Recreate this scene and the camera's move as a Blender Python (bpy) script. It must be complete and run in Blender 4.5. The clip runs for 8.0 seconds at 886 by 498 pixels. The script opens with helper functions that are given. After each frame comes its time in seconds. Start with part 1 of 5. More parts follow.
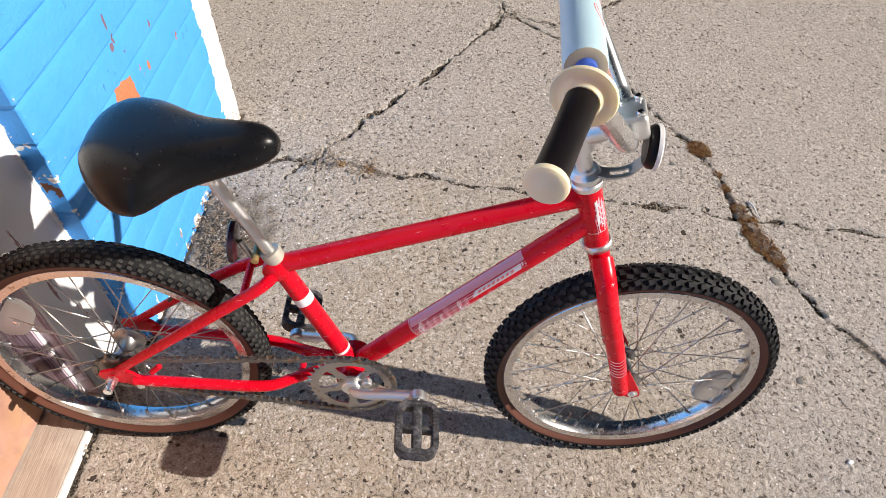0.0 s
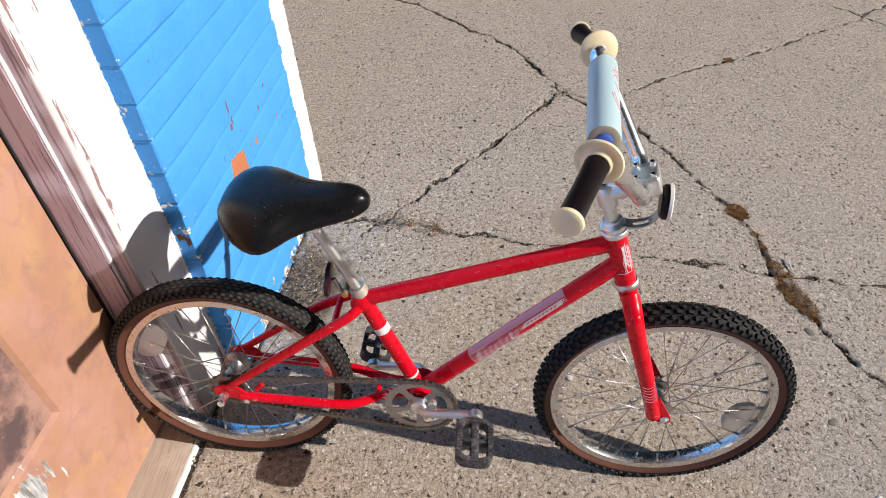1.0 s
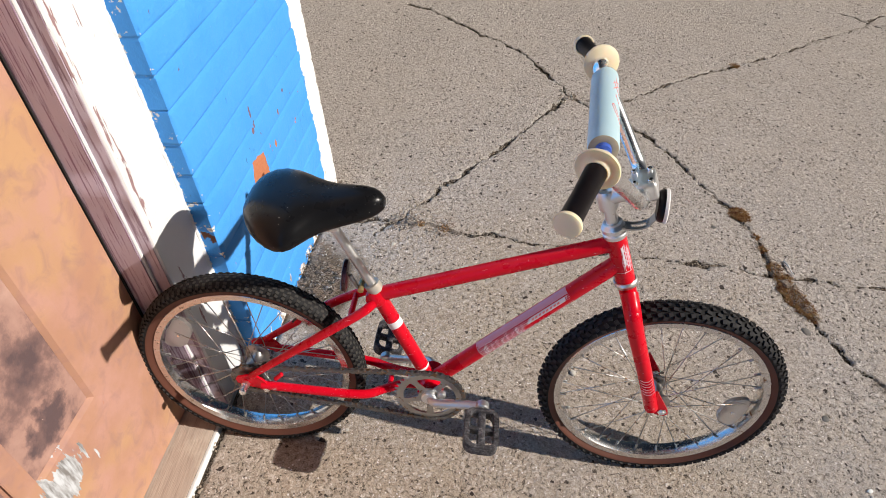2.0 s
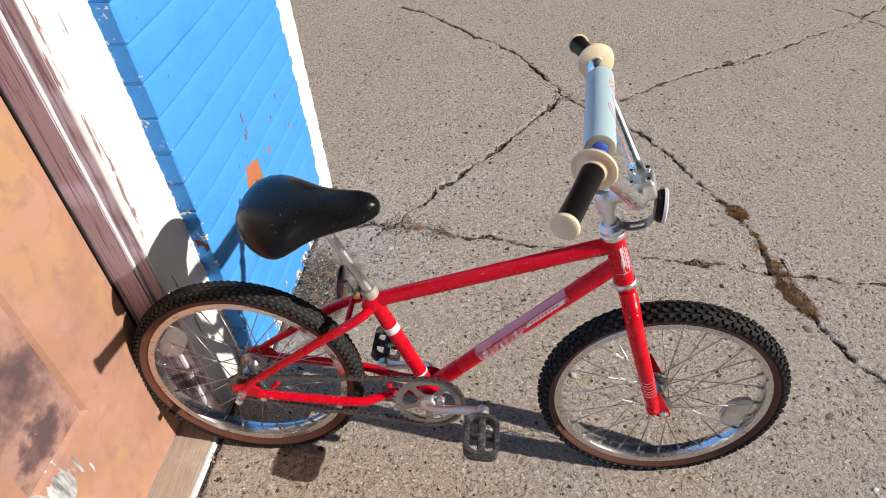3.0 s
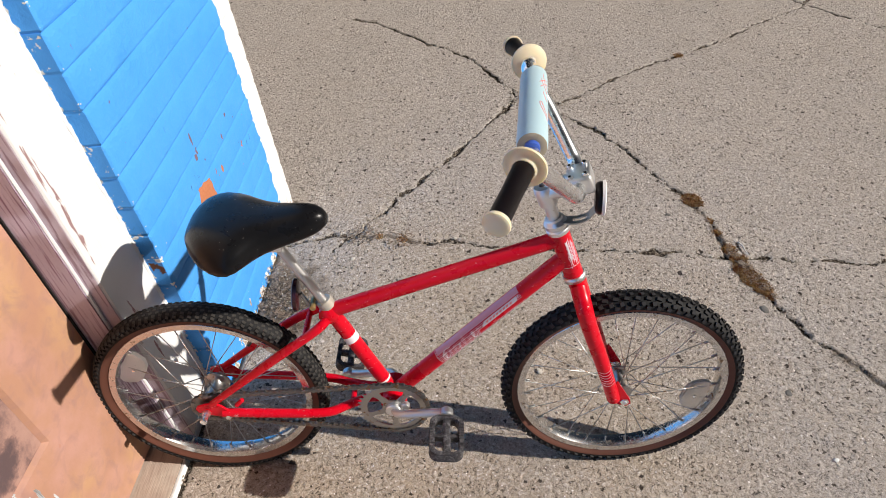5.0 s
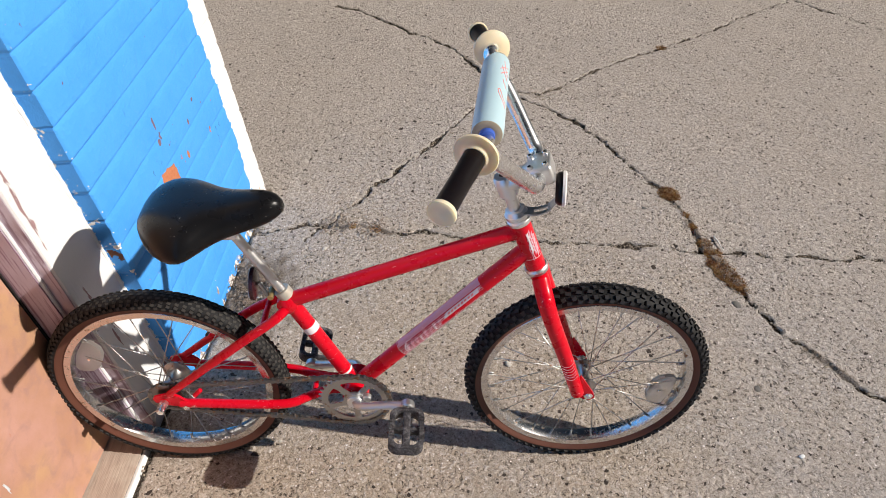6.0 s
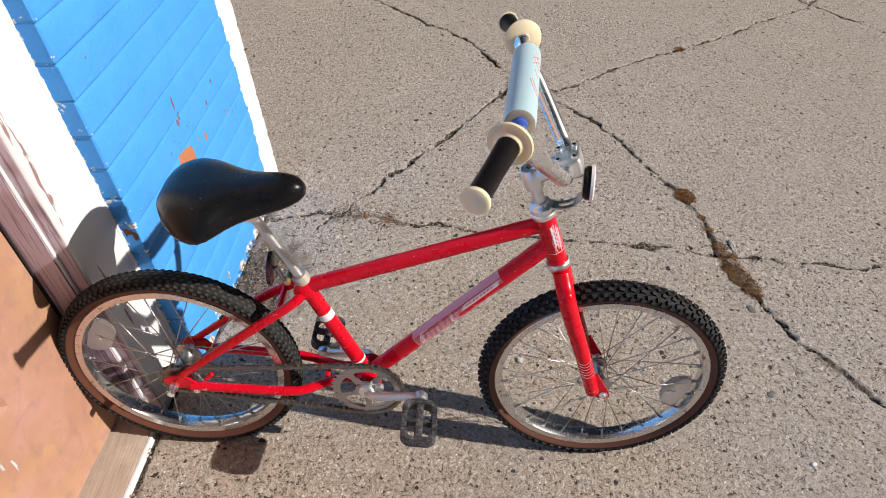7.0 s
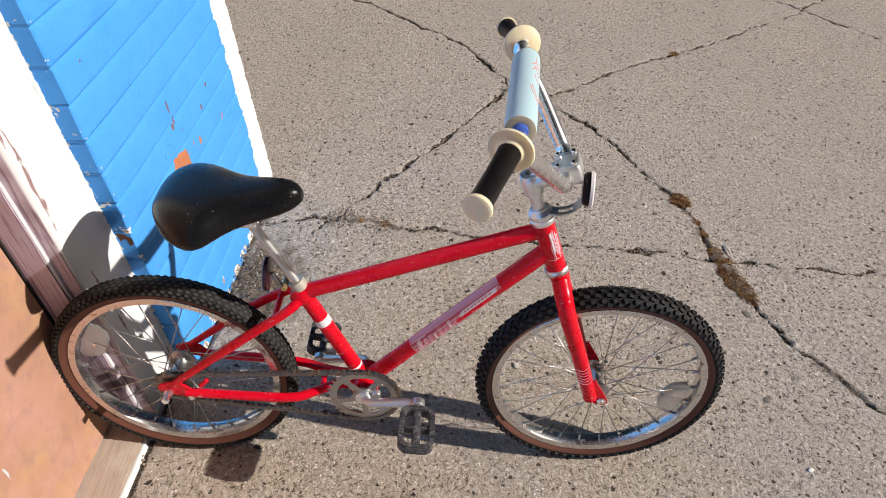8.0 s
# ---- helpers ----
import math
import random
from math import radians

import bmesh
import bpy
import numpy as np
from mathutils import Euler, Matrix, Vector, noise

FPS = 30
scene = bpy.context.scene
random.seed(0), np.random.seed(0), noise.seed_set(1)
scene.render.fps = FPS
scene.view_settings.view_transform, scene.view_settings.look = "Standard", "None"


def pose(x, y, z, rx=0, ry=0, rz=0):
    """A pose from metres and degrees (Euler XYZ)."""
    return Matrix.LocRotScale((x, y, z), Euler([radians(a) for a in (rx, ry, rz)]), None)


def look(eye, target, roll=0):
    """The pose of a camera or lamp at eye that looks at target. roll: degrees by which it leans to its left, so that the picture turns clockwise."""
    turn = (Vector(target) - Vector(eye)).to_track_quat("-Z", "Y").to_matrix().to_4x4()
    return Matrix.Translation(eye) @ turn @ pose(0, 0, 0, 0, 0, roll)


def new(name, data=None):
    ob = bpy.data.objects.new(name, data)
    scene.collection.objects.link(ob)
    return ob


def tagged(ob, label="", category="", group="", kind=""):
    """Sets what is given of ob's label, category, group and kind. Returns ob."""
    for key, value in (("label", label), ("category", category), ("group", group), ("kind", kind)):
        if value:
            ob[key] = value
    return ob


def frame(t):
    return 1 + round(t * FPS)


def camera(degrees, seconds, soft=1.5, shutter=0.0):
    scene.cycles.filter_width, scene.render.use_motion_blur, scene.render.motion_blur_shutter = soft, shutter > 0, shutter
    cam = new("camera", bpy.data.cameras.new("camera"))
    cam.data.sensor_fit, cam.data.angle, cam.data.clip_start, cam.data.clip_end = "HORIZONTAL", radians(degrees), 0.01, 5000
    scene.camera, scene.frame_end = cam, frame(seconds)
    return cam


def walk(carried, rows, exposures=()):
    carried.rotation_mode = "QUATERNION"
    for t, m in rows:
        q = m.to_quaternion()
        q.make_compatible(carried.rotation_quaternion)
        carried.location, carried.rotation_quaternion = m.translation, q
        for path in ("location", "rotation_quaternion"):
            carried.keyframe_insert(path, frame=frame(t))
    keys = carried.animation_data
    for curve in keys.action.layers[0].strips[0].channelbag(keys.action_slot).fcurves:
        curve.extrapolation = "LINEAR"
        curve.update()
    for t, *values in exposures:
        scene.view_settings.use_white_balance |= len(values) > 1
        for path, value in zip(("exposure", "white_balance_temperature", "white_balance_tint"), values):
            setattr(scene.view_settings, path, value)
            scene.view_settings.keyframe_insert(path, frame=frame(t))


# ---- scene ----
cam = camera(66.3, 8.0, soft=0.9)
SLOPE = pose(0, 0, 0, 0, 4.0, 0)  # the paving falls away from the building
PATH = [
    (0, (0.466, -0.577, 1.287), (0.598, 0.733, -0.218), 6.1),
    (0.2, (0.484, -0.648, 1.335), (0.544, 0.7, -0.141), 4.9),
    (0.5, (0.479, -0.69, 1.355), (0.477, 0.717, -0.066), 3.1),
    (1, (0.463, -0.765, 1.418), (0.412, 0.689, 0.045), 1.0),
    (1.5, (0.474, -0.825, 1.468), (0.44, 0.63, 0.097), 2.2),
    (2, (0.463, -0.822, 1.47), (0.385, 0.63, 0.096), 0.8),
    (2.2, (0.46, -0.818, 1.469), (0.373, 0.632, 0.094), 0.5),
    (3.3, (0.467, -0.807, 1.459), (0.404, 0.652, 0.094), -0.5),
    (3.5, (0.466, -0.809, 1.461), (0.426, 0.651, 0.095), -0.1),
    (4, (0.47, -0.812, 1.459), (0.455, 0.652, 0.096), 0.1),
    (4.2, (0.471, -0.811, 1.461), (0.457, 0.652, 0.097), -0.1),
    (5.3, (0.542, -0.826, 1.469), (0.532, 0.649, 0.118), -2.8),
    (5.5, (0.555, -0.82, 1.466), (0.547, 0.645, 0.104), -2.5),
    (6, (0.576, -0.809, 1.448), (0.59, 0.647, 0.076), -1.0),
    (6.5, (0.556, -0.799, 1.43), (0.576, 0.652, 0.053), 1.2),
    (7, (0.54, -0.804, 1.43), (0.55, 0.644, 0.05), 1.1),
    (7.5, (0.533, -0.801, 1.429), (0.556, 0.647, 0.05), 2.0),
    (8, (0.529, -0.795, 1.429), (0.562, 0.658, 0.056), 1.8),
]
walk(cam, [(t, SLOPE @ look(eye, target, roll)) for t, eye, target, roll in PATH], exposures=[(0.0, 0.30), (0.5, 0.18), (1.0, 0.03), (2.0, -0.03), (8.0, -0.03)])

# ---- light ----
SUN_AZ, SUN_EL = radians(-10.6), radians(28.6)
sun_way = Vector((math.cos(SUN_EL) * math.cos(SUN_AZ), math.cos(SUN_EL) * math.sin(SUN_AZ), math.sin(SUN_EL)))
world = bpy.data.worlds.new("world")
scene.world = world
world.use_nodes = True
_sky = world.node_tree.nodes.new("ShaderNodeTexSky")
_sky.sky_type, _sky.sun_disc = "NISHITA", False
_sky.air_density, _sky.dust_density, _sky.ozone_density = 0.9, 0.4, 1.2
_sky.sun_elevation, _sky.sun_rotation = SUN_EL, radians(90) - SUN_AZ
_bg = world.node_tree.nodes["Background"]
_bg.inputs["Strength"].default_value = 0.0102
world.node_tree.links.new(_sky.outputs["Color"], _bg.inputs["Color"])
sun = new("sun", bpy.data.lights.new("sun", "SUN"))
sun.data.energy, sun.data.angle, sun.data.color = 5.6, radians(0.53), (1.0, 0.93, 0.84)
sun.matrix_world = look(sun_way * 20, (0, 0, 0))


# ---- material helpers ----
class Mat:
    """A node material with short calls for its nodes."""

    def __init__(self, name, rough=0.5, metal=0.0):
        self.m = bpy.data.materials.new(name)
        self.m.use_nodes = True
        self.t = self.m.node_tree
        self.b = self.t.nodes["Principled BSDF"]
        self.b.inputs["Roughness"].default_value = rough
        self.b.inputs["Metallic"].default_value = metal

    def node(self, kind, **sets):
        n = self.t.nodes.new(kind)
        for k, v in sets.items():
            if k == "operation":
                n.operation = v
            elif k == "data_type":
                n.data_type = v
            elif k == "feature":
                n.feature = v
            elif k == "blend_type":
                n.blend_type = v
        return n

    def link(self, a, b):
        self.t.links.new(a, b)

    def coords(self, scale=(1, 1, 1), kind="Object", turn=(0, 0, 0)):
        tc, mp = self.node("ShaderNodeTexCoord"), self.node("ShaderNodeMapping")
        mp.inputs["Scale"].default_value = scale
        mp.inputs["Rotation"].default_value = turn
        self.link(tc.outputs[kind], mp.inputs["Vector"])
        return mp.outputs["Vector"]

    def noise(self, vec, scale, detail=4.0, rough=0.6, distort=0.0):
        n = self.node("ShaderNodeTexNoise")
        n.inputs["Scale"].default_value, n.inputs["Detail"].default_value = scale, detail
        n.inputs["Roughness"].default_value, n.inputs["Distortion"].default_value = rough, distort
        self.link(vec, n.inputs["Vector"])
        return n.outputs["Fac"]

    def voronoi(self, vec, scale, feature="F1", out="Distance"):
        n = self.node("ShaderNodeTexVoronoi", feature=feature)
        n.inputs["Scale"].default_value = scale
        self.link(vec, n.inputs["Vector"])
        return n.outputs[out]

    def ramp(self, fac, stops):
        r = self.node("ShaderNodeValToRGB")
        els = r.color_ramp.elements
        for k, (p, c) in enumerate(stops):
            e = els[k] if k < 2 else els.new(p)
            e.position = p
            e.color = (*c, 1) if isinstance(c, tuple) else (c, c, c, 1)
        self.link(fac, r.inputs["Fac"])
        return r.outputs["Color"]

    def mix(self, fac, a, b, kind="MIX"):
        n = self.node("ShaderNodeMix", data_type="RGBA", blend_type=kind)
        for value, sock in ((fac, n.inputs[0]), (a, n.inputs[6]), (b, n.inputs[7])):
            if isinstance(value, (int, float)):
                sock.default_value = value
            elif isinstance(value, tuple):
                sock.default_value = (*value, 1)
            else:
                self.link(value, sock)
        return n.outputs[2]

    def math(self, op, a, b=0.0, c=0.0):
        n = self.node("ShaderNodeMath", operation=op)
        for value, sock in zip((a, b, c), n.inputs):
            if isinstance(value, (int, float)):
                sock.default_value = value
            else:
                self.link(value, sock)
        return n.outputs[0]

    def dot(self, vec, way):
        n = self.node("ShaderNodeVectorMath", operation="DOT_PRODUCT")
        self.link(vec, n.inputs[0])
        n.inputs[1].default_value = way
        return n.outputs["Value"]

    def color(self, c):
        if isinstance(c, tuple):
            self.b.inputs["Base Color"].default_value = (*c, 1)
        else:
            self.link(c, self.b.inputs["Base Color"])

    def rough(self, r):
        self.link(r, self.b.inputs["Roughness"])

    def bump(self, height, strength=0.5, distance=0.002):
        n = self.node("ShaderNodeBump")
        n.inputs["Strength"].default_value, n.inputs["Distance"].default_value = strength, distance
        self.link(height, n.inputs["Height"])
        self.link(n.outputs["Normal"], self.b.inputs["Normal"])


def plain(name, color, rough=0.5, metal=0.0, vary=0.12, scale=60.0, bump=0.15, depth=0.0006):
    m = Mat(name, rough, metal)
    v = m.coords()
    n = m.noise(v, scale)
    big = m.noise(v, scale / 9, 3)
    lo, hi = tuple(c * (1 - vary) for c in color), tuple(min(1, c * (1 + vary)) for c in color)
    m.color(m.mix(m.math("MULTIPLY_ADD", big, 0.6, m.math("MULTIPLY", n, 0.4)), lo, hi))
    m.rough(m.math("MULTIPLY_ADD", n, 0.24, rough - 0.12))
    if bump:
        m.bump(n, bump, depth)
    return m.m


def position(m):
    return m.node("ShaderNodeNewGeometry").outputs["Position"]


# ---- plan of the building ----
YAW = math.atan2(0.070, 1.0)
WALL = Matrix.Translation((-0.0655, 0.26, 0.0)) @ Matrix.Rotation(-YAW, 4, "Z")  # x out of the wall, y along it, z up
WALL_D = WALL.to_3x3() @ Vector((0, 1, 0))
WALL_N = WALL.to_3x3() @ Vector((1, 0, 0))
CORNER = 0.785      # where the brickwork ends
BOARD_Q, BOARD_S = -0.045, -0.145
STEP_Q = -0.075
REVEAL_S = -0.155
DOOR_Q = -0.140
DOOR_S = -0.163


def along(m):
    """Metres along the wall from the arris, and out of it, at a shaded point."""
    p = position(m)
    s = m.math("SUBTRACT", m.dot(p, WALL_D), WALL.translation.dot(WALL_D))
    return p, s


# ---- materials ----
def mat_concrete():
    m = Mat("exposed_concrete", 0.9)
    m.b.inputs["Specular IOR Level"].default_value = 0.3
    v = m.coords()

    def cells(scale, vec=None):
        n = m.node("ShaderNodeTexVoronoi")
        n.inputs["Scale"].default_value = scale
        m.link(vec or v, n.inputs["Vector"])
        sep = m.node("ShaderNodeSeparateColor")
        m.link(n.outputs["Color"], sep.inputs[0])
        return n.outputs["Distance"], sep.outputs[0], sep.outputs[1]

    # uneven pebbles set in mortar: the lookup is shaken so that no two are alike
    wn, off = m.node("ShaderNodeTexNoise"), m.node("ShaderNodeVectorMath", operation="MULTIPLY_ADD")
    wn.inputs["Scale"].default_value, wn.inputs["Detail"].default_value = 70, 3
    m.link(v, wn.inputs["Vector"])
    m.link(wn.outputs["Color"], off.inputs[0])
    off.inputs[1].default_value = (0.011, 0.011, 0.011)
    m.link(v, off.inputs[2])
    shaken = off.outputs["Vector"]
    fine, grit, mid = m.noise(v, 280, 3, 0.7), m.noise(v, 100, 4, 0.72, 0.3), m.noise(v, 48, 4, 0.68, 0.3)
    c = m.ramp(grit, [(0.28, (0.25, 0.214, 0.18)), (0.42, (0.405, 0.362, 0.313)), (0.56, (0.475, 0.429, 0.374)), (0.70, (0.68, 0.64, 0.585))])
    c = m.mix(m.ramp(fine, [(0.36, 0.75), (0.46, 0.0)]), c, (0.17, 0.142, 0.115))
    c = m.mix(m.ramp(fine, [(0.54, 0.0), (0.66, 0.5)]), c, (0.72, 0.67, 0.60))
    d0, r0, q0 = cells(100, shaken)
    bed = m.ramp(m.noise(v, 3.4, 4, 0.6), [(0.36, 0.25), (0.60, 1.0)])
    c = m.mix(m.math("MULTIPLY", bed, 0.34), c, m.mix(q0, (0.33, 0.285, 0.235), (0.63, 0.58, 0.51)))
    tone = m.noise(v, 2.2, 5, 0.62, 0.6)
    c = m.mix(m.ramp(tone, [(0.38, 0.0), (0.72, 0.5)]), c, m.mix(0.5, c, (0.36, 0.345, 0.325)))
    c = m.mix(m.ramp(m.noise(v, 11, 4), [(0.35, 0.36), (0.6, 0.0)]), c, m.mix(0.4, c, (0.36, 0.30, 0.225)))
    worn = m.node("ShaderNodeAttribute")
    worn.attribute_name = "stain"
    c = m.mix(worn.outputs["Fac"], c, m.mix(1.0, c, (0.96, 0.89, 0.77), "MULTIPLY"))
    # small bright stone specks
    d1, r1, q1 = cells(150)
    speck = m.math("MULTIPLY", m.math("LESS_THAN", m.math("MULTIPLY_ADD", fine, 0.3, d1), m.math("MULTIPLY_ADD", q1, 0.24, 0.30)), m.math("GREATER_THAN", r1, 0.90))
    c = m.mix(m.math("MULTIPLY", speck, 0.85), c, m.mix(q1, (0.58, 0.52, 0.45), (0.88, 0.85, 0.80)))
    # open gaps between the pebbles, in patches
    rift = m.math("ADD", m.voronoi(shaken, 100, "DISTANCE_TO_EDGE"), m.ramp(m.noise(v, 60, 3, 0.6), [(0.53, 0.30), (0.66, 0.0)]))
    rift = m.math("MULTIPLY", m.ramp(rift, [(0.05, 0.85), (0.14, 0.0)]), bed)
    clods = m.noise(v, 92, 5, 0.74, 0.9)
    rift = m.math("MAXIMUM", rift, m.math("MULTIPLY", m.ramp(clods, [(0.375, 0.9), (0.435, 0.0)]), m.math("MULTIPLY_ADD", bed, 0.65, 0.35)))
    c = m.mix(m.ramp(clods, [(0.53, 0.0), (0.66, 0.7)]), c, (0.70, 0.65, 0.575))
    hair = m.math("ABSOLUTE", m.math("SUBTRACT", m.noise(v, 17, 5, 0.66, 0.6), 0.5))
    hair = m.ramp(m.math("ADD", hair, m.ramp(m.noise(v, 6, 3), [(0.54, 0.03), (0.64, 0.0)])), [(0.003, 0.7), (0.010, 0.0)])
    # crisp pits where stones have dropped out, of two sizes
    d3, r3, q3 = cells(22)
    wob = m.math("MULTIPLY_ADD", m.math("SUBTRACT", m.noise(v, 75, 3, 0.6), 0.5), 0.75, d3)
    pit = m.math("MULTIPLY", m.ramp(m.math("SUBTRACT", wob, m.math("MULTIPLY", q3, 0.09)), [(0.060, 1.0), (0.085, 0.0)]), m.math("GREATER_THAN", r3, 0.74))
    d4, r4, q4 = cells(60)
    wob4 = m.math("MULTIPLY_ADD", m.math("SUBTRACT", m.noise(v, 190, 3, 0.6), 0.5), 0.8, d4)
    pit4 = m.math("MULTIPLY", m.ramp(m.math("SUBTRACT", wob4, m.math("MULTIPLY", q4, 0.14)), [(0.12, 0.95), (0.17, 0.0)]), m.math("GREATER_THAN", r4, 0.80))
    holes = m.math("MAXIMUM", m.math("MAXIMUM", pit, pit4), m.math("MAXIMUM", rift, hair))
    c = m.mix(m.math("MULTIPLY", holes, 0.94), c, (0.038, 0.028, 0.023))
    c = m.mix(1.0, c, (1.085, 1.065, 1.12), "MULTIPLY")
    # open cracks with crumbled edges, and soil that lies on the paving
    gap, dirt = m.node("ShaderNodeAttribute"), m.node("ShaderNodeAttribute")
    gap.attribute_name, dirt.attribute_name = "gap", "dirt"
    ragged = m.math("ADD", gap.outputs["Fac"], m.math("MULTIPLY", m.math("SUBTRACT", mid, 0.5), 0.021))
    rim = m.math("MULTIPLY", m.ramp(m.math("MULTIPLY", ragged, 60.0), [(0.0, 1.0), (0.55, 0.0)]), m.ramp(m.noise(v, 34, 3), [(0.42, 0.0), (0.6, 0.7)]))
    c = m.mix(rim, c, m.mix(grit, (0.26, 0.235, 0.21), (0.70, 0.66, 0.61)))
    soil = m.ramp(m.noise(v, 260, 4, 0.7), [(0.34, (0.04, 0.028, 0.020)), (0.54, (0.15, 0.105, 0.068)), (0.70, (0.42, 0.35, 0.27))])
    c = m.mix(dirt.outputs["Fac"], c, soil)
    crack = m.ramp(m.math("MULTIPLY", m.math("ADD", ragged, 0.01), 50.0), [(0.42, 1.0), (0.54, 0.0)])
    c = m.mix(crack, c, m.ramp(m.noise(v, 190, 3, 0.7), [(0.40, (0.016, 0.012, 0.010)), (0.52, (0.075, 0.055, 0.04)), (0.64, (0.40, 0.34, 0.28))]))
    m.color(c)
    h = m.math("ADD", m.math("MULTIPLY_ADD", clods, 2.4, m.math("MULTIPLY", grit, 0.8)), m.math("ADD", m.math("MULTIPLY", fine, 0.5), m.math("ADD", m.math("MULTIPLY", mid, 1.0), m.math("MULTIPLY", m.noise(v, 26, 3), 0.8))))
    h = m.math("SUBTRACT", h, m.math("MULTIPLY", m.math("MULTIPLY", d0, bed), 0.8))
    h = m.math("SUBTRACT", m.math("ADD", h, m.math("MULTIPLY", speck, 0.35)), m.math("MULTIPLY", holes, 1.2))
    m.bump(m.math("SUBTRACT", h, m.math("MULTIPLY", crack, 2.2)), 0.95, 0.0028)
    return m.m


def mat_blue_brick():
    m = Mat("blue_painted_brick", 0.6)
    m.b.inputs["Specular IOR Level"].default_value = 0.2
    p, s = along(m)
    n1, n2, n3 = m.noise(p, 9, 5), m.noise(p, 130, 4), m.noise(p, 34, 5, 0.6)
    blue = m.mix(n1, (0.055, 0.30, 0.80), (0.085, 0.37, 0.90))
    white = m.mix(n2, (0.74, 0.74, 0.73), (0.86, 0.86, 0.85))
    wob = m.math("MULTIPLY_ADD", m.noise(p, 16, 4), 0.075, 0.650)
    c = m.mix(m.math("GREATER_THAN", s, wob), blue, white)
    z = m.dot(p, (0, 0, 1))

    def spot(s0, z0, ws, wz):
        a = m.math("DIVIDE", m.math("SUBTRACT", s, s0), ws)
        b = m.math("DIVIDE", m.math("SUBTRACT", z, z0), wz)
        r = m.math("SQRT", m.math("ADD", m.math("MULTIPLY", a, a), m.math("MULTIPLY", b, b)))
        return m.math("LESS_THAN", m.math("ADD", r, m.math("MULTIPLY", n3, 1.9)), 1.72)

    st = m.node("ShaderNodeMapping")
    st.inputs["Scale"].default_value = (1, 1, 0.55)
    m.link(p, st.inputs["Vector"])
    flecks = m.noise(st.outputs["Vector"], 55, 4, 0.6)
    zone = m.ramp(m.noise(p, 5, 3), [(0.42, 0.0), (0.66, 0.075)])
    chip = m.math("MULTIPLY", m.math("LESS_THAN", m.math("SUBTRACT", flecks, zone), 0.245), m.math("GREATER_THAN", s, 0.02))
    for some in ((0.305, 0.585, 0.006, 0.020), (0.300, 0.535, 0.010, 0.010), (0.312, 0.545, 0.005, 0.016), (0.46, 0.49, 0.006, 0.012), (0.56, 0.40, 0.007, 0.014), (0.40, 0.43, 0.006, 0.012), (0.52, 0.52, 0.007, 0.006)):
        chip = m.math("MAXIMUM", chip, spot(*some))
    # fine dark cracks in the paint film, low on the wall
    film = m.math("ABSOLUTE", m.math("SUBTRACT", m.noise(st.outputs["Vector"], 24, 4, 0.6, 0.4), 0.5))
    film = m.math("ADD", film, m.ramp(m.noise(p, 15, 3), [(0.54, 0.04), (0.66, 0.0)]))
    film = m.math("MULTIPLY", m.ramp(film, [(0.003, 0.8), (0.009, 0.0)]), m.ramp(z, [(0.55, 1.0), (0.85, 0.25)]))
    c = m.mix(film, c, (0.03, 0.10, 0.26))
    hole = m.math("MULTIPLY", spot(-0.022, 0.455, 0.028, 0.030), m.math("LESS_THAN", s, -0.001))
    chip = m.math("MAXIMUM", chip, hole)
    far = None
    for ns, nz, reach in ((0.2, 1.0, 0.040), (1.0, 0.1, 0.030), (-0.95, 0.45, 0.060), (-0.2, -1.0, 0.045)):
        side = m.math("SUBTRACT", m.math("MULTIPLY_ADD", m.math("SUBTRACT", s, 0.292), ns, m.math("MULTIPLY", m.math("SUBTRACT", z, 0.425), nz)), reach)
        far = side if far is None else m.math("MAXIMUM", far, side)
    chip = m.math("MAXIMUM", chip, m.math("LESS_THAN", m.math("MULTIPLY_ADD", n3, 0.018, far), 0.009))
    bare = m.mix(n2, (0.40, 0.13, 0.06), (0.56, 0.23, 0.12))
    bare = m.mix(m.ramp(z, [(0.47, 0.0), (0.49, 0.85)]), bare, (0.13, 0.11, 0.17))
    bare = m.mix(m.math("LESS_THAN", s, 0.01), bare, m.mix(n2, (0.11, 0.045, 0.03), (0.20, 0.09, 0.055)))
    # white undercoat in small dots, along the arris and where the foot has flaked
    dots = m.math("LESS_THAN", m.noise(p, 95, 2, 0.5), 0.215)
    q = m.math("SUBTRACT", m.dot(p, WALL_N), WALL.translation.dot(WALL_N))
    arris = m.math("MULTIPLY", m.math("LESS_THAN", m.math("ABSOLUTE", s), 0.006), m.math("GREATER_THAN", m.noise(p, 48, 4), 0.67))
    inner = m.math("MULTIPLY", m.math("LESS_THAN", q, m.math("MULTIPLY_ADD", m.noise(p, 75, 4), 0.05, -0.068)), m.math("LESS_THAN", s, 0.01))
    beat = m.math("FRACT", m.math("DIVIDE", m.math("ADD", z, 0.055), 0.0752))
    beat = m.math("SUBTRACT", 0.5, m.math("ABSOLUTE", m.math("SUBTRACT", beat, 0.5)))
    wobble = m.math("MULTIPLY_ADD", m.math("SUBTRACT", n3, 0.5), 0.08, beat)
    joint = m.math("MULTIPLY", m.ramp(wobble, [(0.01, 1.0), (0.07, 0.0)]), m.math("LESS_THAN", s, 0.003))
    arris = m.math("MAXIMUM", arris, m.math("MULTIPLY", m.math("LESS_THAN", m.math("ABSOLUTE", s), 0.005), m.math("MULTIPLY", m.math("LESS_THAN", wobble, 0.13), m.math("GREATER_THAN", n3, 0.57))))
